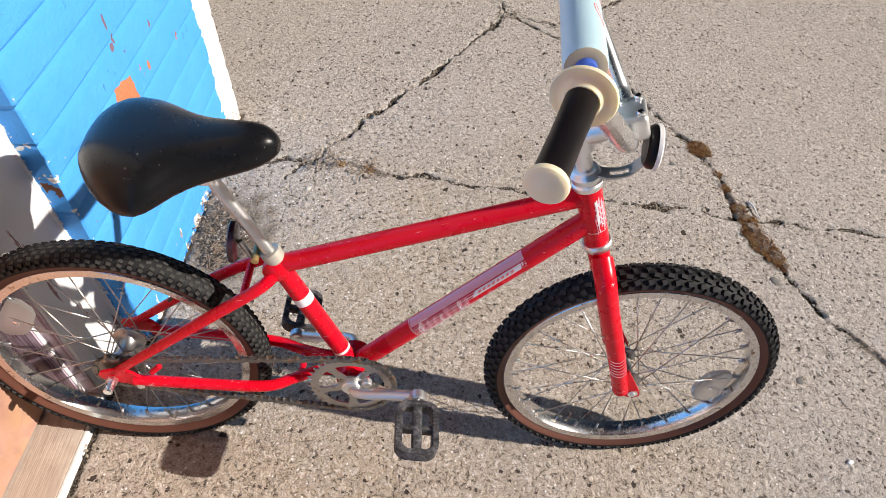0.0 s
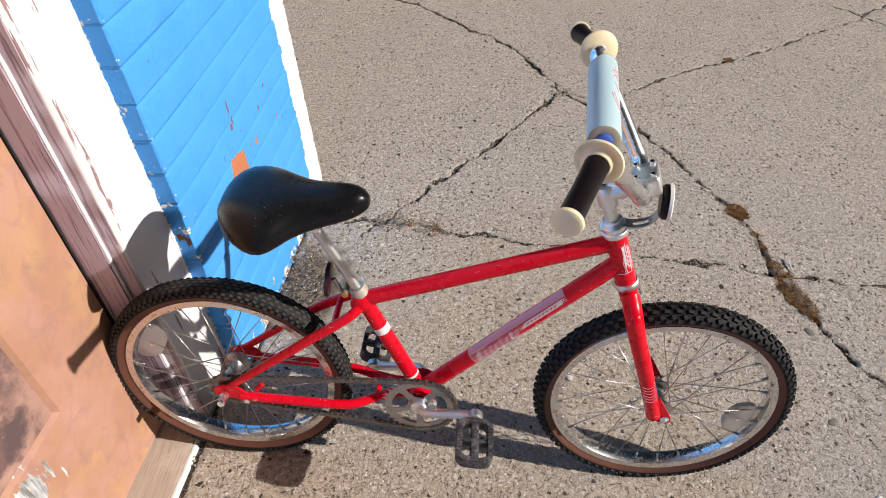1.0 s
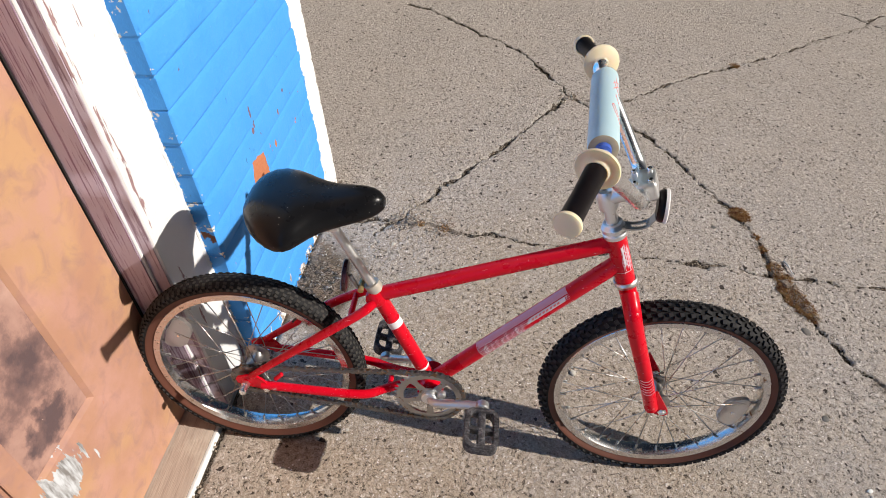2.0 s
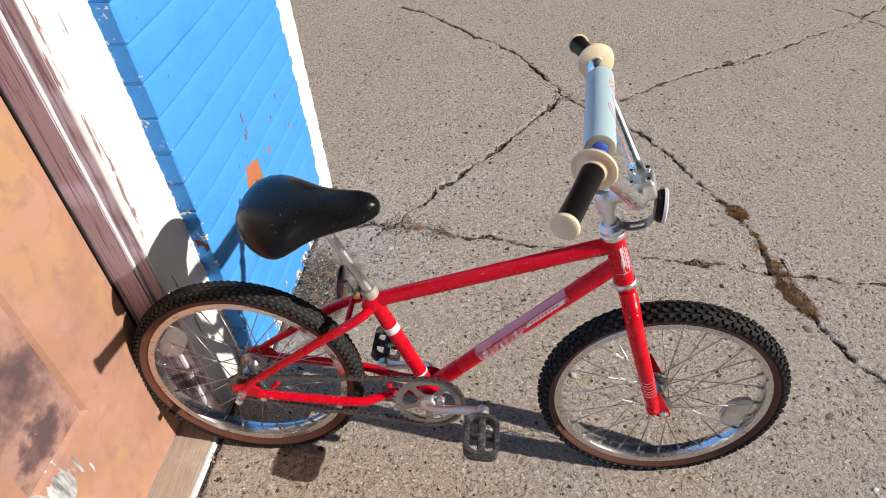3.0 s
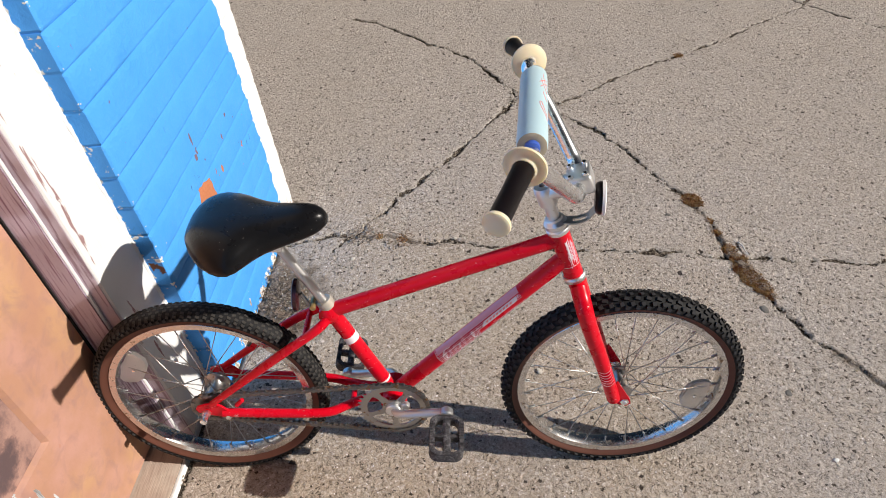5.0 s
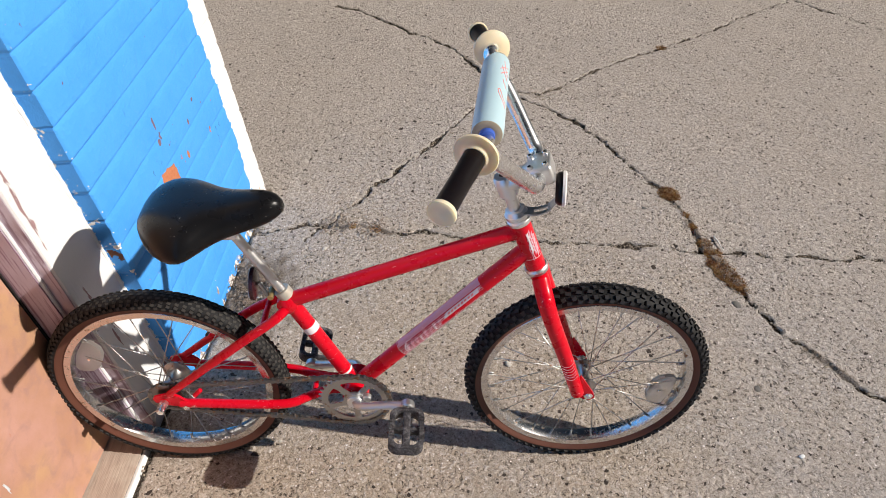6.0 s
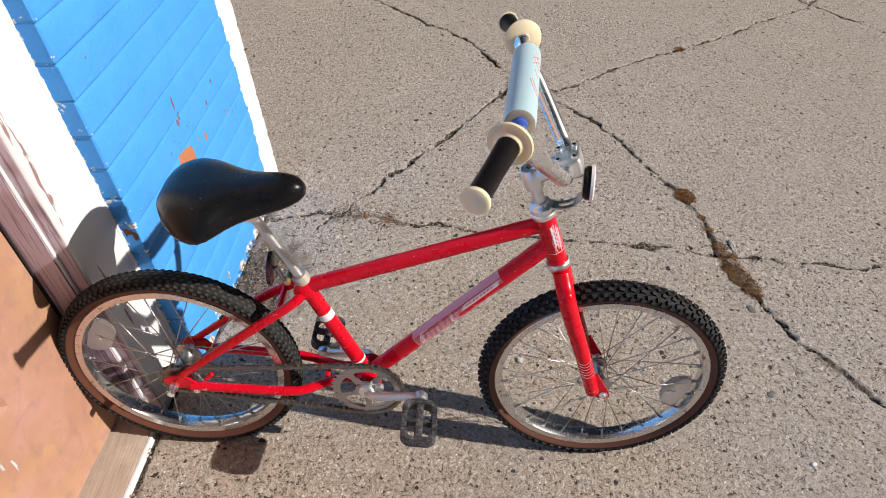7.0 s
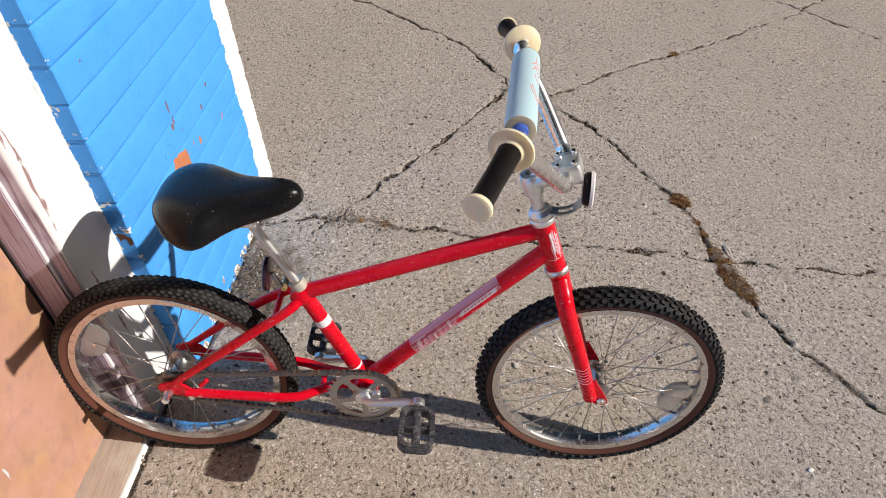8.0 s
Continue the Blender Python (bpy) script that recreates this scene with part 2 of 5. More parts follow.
    foot = m.math("GREATER_THAN", m.noise(st.outputs["Vector"], 30, 5, 0.66), m.math("MULTIPLY_ADD", z, 2.6, 0.50))
    pale = m.math("MAXIMUM", m.math("MAXIMUM", dots, arris), m.math("MAXIMUM", inner, foot))
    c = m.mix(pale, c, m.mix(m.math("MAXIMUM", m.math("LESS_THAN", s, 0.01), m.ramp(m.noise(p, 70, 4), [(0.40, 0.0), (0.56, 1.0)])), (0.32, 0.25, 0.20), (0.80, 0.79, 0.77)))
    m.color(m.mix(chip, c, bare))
    gone = m.math("MAXIMUM", chip, pale)
    m.rough(m.math("MULTIPLY_ADD", gone, 0.3, 0.58))
    h = m.math("SUBTRACT", m.math("ADD", m.math("MULTIPLY", n2, 0.4), m.math("ADD", m.noise(p, 40, 5), m.math("MULTIPLY", m.noise(p, 12, 4), 1.6))), m.math("MULTIPLY_ADD", joint, 1.4, m.math("MULTIPLY", gone, 0.6)))
    m.bump(h, 0.7, 0.0040)
    return m.m


def mat_peeling(name, paint, wood, keep, flake=26, stretch=0.11):
    """Old paint over grey wood, worn off in upright flakes; keep is how much paint is left."""
    m = Mat(name, 0.6)
    p = position(m)
    st = m.node("ShaderNodeMapping")
    st.inputs["Scale"].default_value = (1, 1, stretch)
    m.link(p, st.inputs["Vector"])
    v = st.outputs["Vector"]
    grain = m.noise(v, 190, 5, 0.7)
    flakes = m.noise(v, flake, 5, 0.66)
    gone = m.math("GREATER_THAN", flakes, keep)
    w = m.mix(grain, tuple(c * 0.55 for c in wood), tuple(c * 1.35 for c in wood))
    pc = m.mix(m.noise(p, 30, 3), tuple(c * 0.93 for c in paint), paint)
    m.color(m.mix(gone, pc, w))
    m.rough(m.math("MULTIPLY_ADD", gone, 0.25, 0.55))
    m.bump(m.math("SUBTRACT", m.math("MULTIPLY", grain, 0.6), m.math("MULTIPLY", gone, 0.5)), 0.7, 0.0022)
    return m.m


def mat_door():
    m = Mat("salmon_door_paint", 0.55)
    p, s = along(m)
    n = m.noise(p, 3.4, 5, 0.6, 0.4)
    c = m.mix(n, (0.39, 0.20, 0.135), (0.47, 0.26, 0.172))
    c = m.mix(m.ramp(m.noise(p, 2.1, 4, 0.55, 0.8), [(0.44, 0.0), (0.60, 0.8)]), c, (0.53, 0.315, 0.165))
    c = m.mix(m.ramp(m.noise(p, 9, 5), [(0.44, 0.0), (0.66, 0.75)]), c, (0.50, 0.275, 0.225))
    c = m.mix(m.ramp(m.noise(p, 21, 5, 0.6, 0.6), [(0.50, 0.0), (0.70, 0.65)]), c, (0.33, 0.185, 0.165))
    sm = m.node("ShaderNodeMapping")
    sm.inputs["Scale"].default_value, sm.inputs["Rotation"].default_value = (1, 1, 0.12), (0.7, 0, 0)
    m.link(p, sm.inputs["Vector"])
    c = m.mix(m.ramp(m.noise(sm.outputs["Vector"], 120, 3), [(0.72, 0.0), (0.75, 0.5)]), c, (0.62, 0.46, 0.38))
    fleck = m.math("GREATER_THAN", m.noise(p, 18, 5, 0.6), 0.73)
    c = m.mix(m.math("MULTIPLY", fleck, 0.6), c, (0.45, 0.2, 0.13))
    z = m.dot(p, (0, 0, 1))
    a = m.math("DIVIDE", m.math("ADD", s, 0.522), 0.090)
    b = m.math("DIVIDE", m.math("SUBTRACT", z, 0.300), 0.062)
    r = m.math("SQRT", m.math("ADD", m.math("MULTIPLY", a, a), m.math("MULTIPLY", b, b)))
    st = m.node("ShaderNodeMapping")
    st.inputs["Scale"].default_value, st.inputs["Rotation"].default_value = (1, 1, 0.16), (0.75, 0, 0)
    m.link(p, st.inputs["Vector"])
    peel = m.math("LESS_THAN", m.math("ADD", r, m.math("MULTIPLY", m.noise(st.outputs["Vector"], 42, 5, 0.6), 3.6)), 2.5)
    c = m.mix(peel, c, m.mix(m.ramp(m.noise(st.outputs["Vector"], 110, 4), [(0.35, 0.0), (0.6, 1.0)]), (0.20, 0.19, 0.185), (0.58, 0.60, 0.63)))
    m.color(c)
    m.bump(m.math("SUBTRACT", m.noise(p, 120, 4), m.math("MULTIPLY", peel, 0.8)), 0.35, 0.0016)
    return m.m


def mat_panel():
    m = Mat("stained_door_panel", 0.55)
    p, s = along(m)
    # one broad dark stain low on the panel, mottled elsewhere
    a = m.math("DIVIDE", m.math("ADD", s, 0.475), 0.085)
    b = m.math("DIVIDE", m.math("SUBTRACT", m.dot(p, (0, 0, 1)), 0.415), 0.055)
    r = m.math("SQRT", m.math("ADD", m.math("MULTIPLY", a, a), m.math("MULTIPLY", b, b)))
    blot = m.ramp(m.math("MULTIPLY_ADD", m.noise(p, 22, 5), 1.1, m.math("MULTIPLY", r, 0.5)), [(0.75, 0.20), (1.15, 0.0)])
    n = m.math("SUBTRACT", m.math("ADD", m.noise(p, 8.5, 6, 0.62, 0.1), 0.045), blot)
    c = m.ramp(n, [(0.36, (0.11, 0.072, 0.075)), (0.46, (0.20, 0.12, 0.11)), (0.55, (0.38, 0.225, 0.185)), (0.70, (0.47, 0.295, 0.24))])
    m.color(m.mix(m.math("GREATER_THAN", m.noise(p, 26, 4), 0.71), c, (0.6, 0.45, 0.36)))
    m.bump(m.noise(p, 120, 4), 0.35, 0.0016)
    return m.m


def mat_wood_sill():
    m = Mat("bare_sill_wood", 0.75)
    p, s = along(m)
    st = m.node("ShaderNodeMapping")
    st.inputs["Rotation"].default_value, st.inputs["Scale"].default_value = (0, 0, YAW), (1, 0.05, 1)
    m.link(p, st.inputs["Vector"])
    g = m.noise(st.outputs["Vector"], 170, 5, 0.6)
    c = m.ramp(g, [(0.30, (0.35, 0.275, 0.225)), (0.46, (0.43, 0.34, 0.28)), (0.68, (0.49, 0.395, 0.33))])
    m.color(m.mix(m.ramp(m.noise(p, 16, 4), [(0.5, 0.0), (0.75, 0.6)]), c, (0.62, 0.55, 0.46)))
    m.bump(g, 0.4, 0.0014)
    return m.m


def mat_red():
    m = Mat("red_frame_paint", 0.22)
    v = m.coords()
    n = m.noise(v, 22, 4)
    c = m.mix(n, (0.60, 0.002, 0.014), (0.70, 0.003, 0.019))
    st = m.coords((1, 1, 1), turn=(0, 0.36, 0))
    sc = m.node("ShaderNodeMapping")
    sc.inputs["Scale"].default_value = (0.09, 1, 1)
    m.link(st, sc.inputs["Vector"])
    scratch = m.ramp(m.noise(sc.outputs["Vector"], 260, 3, 0.7), [(0.67, 0.0), (0.70, 1.0)])
    where = m.ramp(m.noise(v, 14, 3), [(0.43, 0.0), (0.52, 1.0)])
    nick = m.ramp(m.noise(v, 150, 3, 0.6), [(0.735, 0.0), (0.75, 1.0)])
    flake = m.math("MULTIPLY", m.ramp(m.noise(v, 75, 4, 0.65), [(0.66, 0.0), (0.675, 1.0)]), m.ramp(m.noise(v, 9, 2), [(0.50, 0.0), (0.56, 1.0)]))
    mask = m.math("MAXIMUM", m.math("MAXIMUM", m.math("MULTIPLY", scratch, where), nick), flake)
    c = m.mix(m.math("MULTIPLY", mask, 0.85), c, (0.72, 0.55, 0.55))
    m.color(c)
    m.rough(m.math("MULTIPLY_ADD", mask, 0.3, m.math("MULTIPLY_ADD", n, 0.16, 0.2)))
    m.b.inputs["Specular IOR Level"].default_value = 0.27
    m.bump(m.noise(v, 300, 3), 0.06, 0.0004)
    return m.m


def mat_chrome(name, tone=0.8, rough=0.14, rust=0.64):
    m = Mat(name, rough, 1.0)
    v = m.coords()
    spots = m.ramp(m.noise(v, 70, 5, 0.65), [(rust, 0.0), (rust + 0.1, 1.0)])
    n = m.noise(v, 30, 4)
    m.color(m.mix(spots, m.mix(n, (tone * 0.9,) * 3, (tone, tone, tone * 1.01)), (0.32, 0.2, 0.12)))
    m.rough(m.math("ADD", m.math("MULTIPLY_ADD", n, 0.14, rough - 0.05), m.math("MULTIPLY", spots, 0.4)))
    m.bump(m.noise(v, 220, 3), 0.05, 0.0004)
    return m.m


def mat_tyre():
    m = Mat("dusty_tyre_rubber", 0.7)
    v = m.coords()
    n = m.noise(v, 40, 5)
    m.color(m.mix(m.ramp(n, [(0.4, 0.0), (0.75, 0.6)]), (0.008, 0.008, 0.009), (0.035, 0.033, 0.033)))
    m.rough(m.math("MULTIPLY_ADD", n, 0.3, 0.5))
    m.bump(m.noise(v, 260, 4), 0.3, 0.001)
    return m.m


def mat_moss():
    m = Mat("dry_brown_moss", 0.95)
    v = m.coords()
    n = m.math("MULTIPLY_ADD", m.noise(v, 60, 4), 0.7, m.math("MULTIPLY", m.noise(v, 380, 2), 0.3))
    m.color(m.ramp(n, [(0.34, (0.14, 0.065, 0.035)), (0.44, (0.33, 0.165, 0.085)), (0.53, (0.48, 0.30, 0.14)), (0.66, (0.64, 0.48, 0.24))]))
    return m.m


def mat_saddle():
    m = Mat("black_vinyl", 0.34)
    v = m.coords()
    n = m.noise(v, 30, 4)
    specks = m.math("GREATER_THAN", m.noise(v, 330, 1, 0.4), 0.80)
    m.color(m.mix(specks, m.mix(n, (0.005, 0.005, 0.006), (0.010, 0.010, 0.011)), (0.45, 0.43, 0.4)))
    m.rough(m.math("MULTIPLY_ADD", n, 0.08, 0.24))
    m.b.inputs["Specular IOR Level"].default_value = 0.16
    m.bump(m.voronoi(v, 620), 0.12, 0.0006)
    return m.m


def mat_scuffed():
    m = Mat("scuffed_black_plastic", 0.55)
    v = m.coords()
    scuff = m.math("MULTIPLY_ADD", m.noise(v, 210, 4, 0.75), 0.6, m.math("MULTIPLY", m.noise(v, 60, 3), 0.4))
    m.color(m.ramp(scuff, [(0.38, (0.018, 0.017, 0.019)), (0.50, (0.050, 0.047, 0.052)), (0.62, (0.15, 0.145, 0.15))]))
    m.bump(scuff, 0.5, 0.0012)
    return m.m


CONCRETE, BLUE, DOOR, PANEL, SILLWOOD = mat_concrete(), mat_blue_brick(), mat_door(), mat_panel(), mat_wood_sill()
WHITEPAINT = mat_peeling("peeling_white_paint", (0.76, 0.755, 0.76), (0.34, 0.21, 0.215), 0.615)
WORNPAINT = mat_peeling("worn_jamb_paint", (0.54, 0.44, 0.54), (0.29, 0.18, 0.25), 0.545, 280, 0.02)
WORNWOOD = mat_peeling("bare_side_wood", (0.53, 0.44, 0.52), (0.33, 0.23, 0.285), 0.55, 110, 0.05)
CAULK = plain("old_white_caulk", (0.78, 0.78, 0.77), 0.7, bump=0.6, depth=0.003)
# near-black colour that stands in for the shadow in the door gap
BLACKGAP = plain("black_gap_shadow", (0.012, 0.008, 0.008), 0.8)
RED, CHROME = mat_red(), mat_chrome("chrome", 0.95, 0.25, 0.72)
DULLCHROME = mat_chrome("dull_alloy", 0.86, 0.40, 0.68)
RIMCHROME = mat_chrome("spotted_rim_chrome", 0.68, 0.22, 0.58)
CHAINMAT = mat_chrome("rusty_chain_steel", 0.22, 0.42, 0.53)
SPOKEMAT = mat_chrome("spoke_steel", 0.55, 0.3, 0.55)
CRANKSTEEL = mat_chrome("grey_crank_steel", 0.64, 0.42, 0.64)
RINGSTEEL = mat_chrome("dull_ring_steel", 0.42, 0.34, 0.58)
TYRE, SADDLE = mat_tyre(), mat_saddle()
TREAD = plain("dusty_tread_tops", (0.032, 0.031, 0.033), 0.8, vary=0.6, scale=90, bump=0.3)
WORNTREAD = plain("worn_tread_tops", (0.05, 0.047, 0.044), 0.85, vary=0.6, scale=90, bump=0.3)
GUM = plain("brown_gum_rubber", (0.110, 0.038, 0.023), 0.7, vary=0.4, scale=45)
GRIP = plain("black_grip_rubber", (0.008, 0.006, 0.007), 0.36)
CREAM = plain("yellowed_cream_rubber", (0.85, 0.71, 0.49), 0.5, vary=0.1, scale=40)
_soft = CREAM.node_tree.nodes["Principled BSDF"]
_soft.inputs["Subsurface Weight"].default_value, _soft.inputs["Subsurface Scale"].default_value = 0.5, 0.012
_soft.inputs["Subsurface Radius"].default_value = (1.0, 0.8, 0.5)
PAD = plain("pale_blue_vinyl", (0.46, 0.63, 0.70), 0.42, vary=0.07, scale=30)
FOAM = plain("yellowed_foam", (0.38, 0.33, 0.25), 0.9, vary=0.4)
BLACKPLASTIC = mat_scuffed()
for some in (TYRE, TREAD, WORNTREAD):
    some.node_tree.nodes["Principled BSDF"].inputs["Specular IOR Level"].default_value = 0.22
for some in (GRIP, BLACKPLASTIC):
    some.node_tree.nodes["Principled BSDF"].inputs["Specular IOR Level"].default_value = 0.16
BLACKPLASTIC.node_tree.nodes["Principled BSDF"].inputs["Specular IOR Level"].default_value = 0.3
COLLARSTEEL = plain("dull_collar_steel", (0.52, 0.48, 0.41), 0.5, 0.4, vary=0.2, scale=120)
BRASS = plain("dull_brass", (0.46, 0.31, 0.13), 0.4, 0.6, vary=0.3, scale=120)
DECALWHITE = plain("white_decal_film", (0.78, 0.72, 0.74), 0.35, vary=0.08)
DECALPINK = plain("faded_pink_decal", (0.72, 0.36, 0.42), 0.35, vary=0.1)
DECALRED = plain("red_script_ink", (0.85, 0.20, 0.18), 0.5)
CLEARPLASTIC = plain("clouded_reflector_plastic", (0.82, 0.80, 0.78), 0.32, vary=0.08, scale=200, bump=0.5, depth=0.001)
_clear = CLEARPLASTIC.node_tree.nodes["Principled BSDF"]
_clear.inputs["Transmission Weight"].default_value = 0.85
LENSPLASTIC = plain("white_reflector_lens", (0.80, 0.76, 0.75), 0.3, vary=0.08, scale=200, bump=0.5, depth=0.001)
REDPLASTIC = plain("dark_red_reflector", (0.035, 0.007, 0.011), 0.3, scale=200)
BRACKET = mat_chrome("grey_bracket_steel", 0.45, 0.35, 0.66)
MOSS = mat_moss()
LITTER = plain("dry_leaf_litter", (0.25, 0.185, 0.14), 0.9, vary=0.6, scale=50)
CRUMB = plain("stone_crumb", (0.34, 0.29, 0.23), 0.9, vary=0.5, scale=90)
PALESTONE = plain("pale_stone", (0.60, 0.55, 0.48), 0.85, vary=0.25, scale=90)
WIRE = plain("blue_sleeve", (0.05, 0.12, 0.5), 0.4)


# ---- mesh helpers ----
def mesh_of(name, bm, mats, smooth=True):
    me = bpy.data.meshes.new(name)
    bmesh.ops.recalc_face_normals(bm, faces=bm.faces)
    for f in bm.faces:
        f.smooth = smooth
    bm.to_mesh(me)
    bm.free()
    for mt in mats if isinstance(mats, (list, tuple)) else [mats]:
        me.materials.append(mt)
    return me


def part(name, bm, mats, parent, label="", m=None, smooth=True, sharp=40):
    """One mesh object under a thing or under a part."""
    me = bm if isinstance(bm, bpy.types.Mesh) else mesh_of(name, bm, mats, smooth)
    if smooth and not isinstance(bm, bpy.types.Mesh):
        me.set_sharp_from_angle(angle=radians(sharp))
    ob = new(name, me)
    ob.parent = parent
    if m is not None:
        ob.matrix_local = m
    if label:
        ob["label"] = label
    return ob


def thing(name, m, label, category="", kind="", group=""):
    ob = new(name)
    ob.empty_display_size = 0.05
    ob.matrix_world = m
    return tagged(ob, label, category, group, kind)


def add_box(bm, lo, hi, bevel=0.0, m=None, seg=2):
    lo, hi = Vector(lo), Vector(hi)
    geo = bmesh.ops.create_cube(bm, size=1.0)
    vs = geo["verts"]
    for v in vs:
        v.co = Vector(((v.co.x + 0.5) * (hi.x - lo.x) + lo.x, (v.co.y + 0.5) * (hi.y - lo.y) + lo.y, (v.co.z + 0.5) * (hi.z - lo.z) + lo.z))
    if bevel:
        es = list({e for v in vs for e in v.link_edges})
        out = bmesh.ops.bevel(bm, geom=es, offset=bevel, segments=seg, affect="EDGES", profile=0.5)
        vs = list({v for f in out["faces"] for v in f.verts} | {v for v in vs if v.is_valid})
    if m is not None:
        for v in vs:
            v.co = m @ v.co
    return vs


def box(lo, hi, bevel=0.0, m=None, seg=2):
    bm = bmesh.new()
    add_box(bm, lo, hi, bevel, m, seg)
    return bm


def spline(points, n=8):
    """Points of a smooth curve through the given ones."""
    p = [Vector(q) for q in points]
    if len(p) < 3:
        return p
    p = [2 * p[0] - p[1]] + p + [2 * p[-1] - p[-2]]
    out = []
    for i in range(1, len(p) - 2):
        for k in range(n):
            t = k / n
            a, b, c, d = p[i - 1:i + 3]
            out.append(0.5 * ((2 * b) + (c - a) * t + (2 * a - 5 * b + 4 * c - d) * t * t + (3 * b - a - 3 * c + d) * t ** 3))
    return out + [p[-2]]


def add_tube(bm, pts, r, seg=20, cap=True, squash=None):
    """A round tube along a line of points; r is one radius or one at each point."""
    pts = [Vector(p) for p in pts]
    rs = [r] * len(pts) if isinstance(r, (int, float)) else list(r)
    rings, side = [], None
    for i, p in enumerate(pts):
        way = (pts[min(i + 1, len(pts) - 1)] - pts[max(i - 1, 0)]).normalized()
        if side is None:
            side = way.cross(Vector((0, 0, 1)) if abs(way.z) < 0.9 else Vector((1, 0, 0))).normalized()
        side = (side - way * side.dot(way)).normalized()
        up = way.cross(side)
        rings.append([bm.verts.new(p + rs[i] * (math.cos(a) * side + math.sin(a) * up * (squash or 1.0))) for a in (2 * math.pi * k / seg for k in range(seg))])
    for a, b in zip(rings, rings[1:]):
        for k in range(seg):
            bm.faces.new((a[k], a[(k + 1) % seg], b[(k + 1) % seg], b[k]))
    if cap:
        bm.faces.new(rings[0])
        bm.faces.new(rings[-1])
    return rings


def tube(pts, r, seg=20, cap=True):
    bm = bmesh.new()
    add_tube(bm, pts, r, seg, cap)
    return bm


def add_lathe(bm, profile, seg=48, m=None, closed=False, slot=None):
    """profile of (r, h) turned about the axis y (h along y). slot: a material index for each band."""
    rings = []
    for r, h in profile:
        ring = []
        for k in range(seg):
            a = 2 * math.pi * k / seg
            co = Vector((r * math.cos(a), h, r * math.sin(a)))
            ring.append(bm.verts.new(m @ co if m is not None else co))
        rings.append(ring)
    pairs = list(zip(rings, rings[1:])) + ([(rings[-1], rings[0])] if closed else [])
    for i, (a, b) in enumerate(pairs):
        for k in range(seg):
            f = bm.faces.new((a[k], a[(k + 1) % seg], b[(k + 1) % seg], b[k]))
            if slot:
                f.material_index = slot[i]
    if not closed:
        for ring, r in ((rings[0], profile[0][0]), (rings[-1], profile[-1][0])):
            if r > 1e-5:
                bm.faces.new(ring)
    return rings


def lathe(profile, seg=48, m=None, closed=False, slot=None):
    bm = bmesh.new()
    add_lathe(bm, profile, seg, m, closed, slot)
    return bm


def axis_to(a, b):
    """The pose at a whose y axis runs towards b."""
    a, b = Vector(a), Vector(b)
    return Matrix.Translation(a) @ (b - a).to_track_quat("Y", "Z").to_matrix().to_4x4()


def add_rod(bm, a, b, r, seg=16, bevel=0.0):
    length = (Vector(b) - Vector(a)).length
    e = bevel
    prof = [(r - e, 0), (r, e), (r, length - e), (r - e, length)] if e else [(r, 0), (r, length)]
    add_lathe(bm, prof, seg, axis_to(a, b))


def rod(a, b, r, seg=16, bevel=0.0):
    bm = bmesh.new()
    add_rod(bm, a, b, r, seg, bevel)
    return bm


def hex_nut(bm, a, b, r):
    add_lathe(bm, [(r * 0.86, 0), (r, 0.001), (r, (Vector(b) - Vector(a)).length - 0.001), (r * 0.86, (Vector(b) - Vector(a)).length)], 6, axis_to(a, b))


# ---- ground ----
CRACKS = {
    "long": [(0.10, 2.53), (0.20, 2.48), (0.46, 2.24), (0.64, 2.08), (0.74, 1.91), (0.86, 1.68), (1.11, 1.44), (1.22, 1.24), (1.30, 1.06), (1.36, 0.95), (1.39, 0.82), (1.39, 0.71), (1.41, 0.59), (1.45, 0.50), (1.49, 0.39), (1.62, 0.20), (1.9, -0.15)],
    "branch": [(0.84, 1.72), (0.76, 1.59), (0.62, 1.37), (0.48, 1.20), (0.35, 1.03), (0.28, 0.95), (0.23, 0.86)],
    "cross": [(-0.02, 0.82), (0.08, 0.84), (0.14, 0.86), (0.25, 0.85), (0.40, 0.82), (0.54, 0.80), (0.68, 0.78), (0.98, 0.74), (1.12, 0.73), (1.23, 0.72), (1.35, 0.69), (1.42, 0.68), (1.55, 0.67), (1.75, 0.645), (2.4, 0.6)],
    "far": [(0.86, 1.68), (1.00, 1.64), (1.11, 1.70), (1.35, 1.88), (1.60, 2.01), (1.85, 2.15), (2.10, 2.33), (2.30, 2.44), (2.7, 2.8)],
    "corner": [(2.28, 2.62), (2.36, 2.53), (2.52, 2.32), (2.64, 2.18), (2.9, 1.9)],
    "spur": [(0.20, 0.84), (0.15, 0.78), (0.17, 0.72), (0.23, 0.70)],
    "hair": [(0.10, 1.10), (0.12, 1.28), (0.20, 1.36), (0.26, 1.50)],
}
CRACK_SIZE = {"long": (0.0060, 0.009), "branch": (0.0068, 0.010), "cross": (0.0062, 0.009), "far": (0.0058, 0.007), "corner": (0.0050, 0.006), "spur": (0.0030, 0.004), "hair": (0.0012, 0.001)}


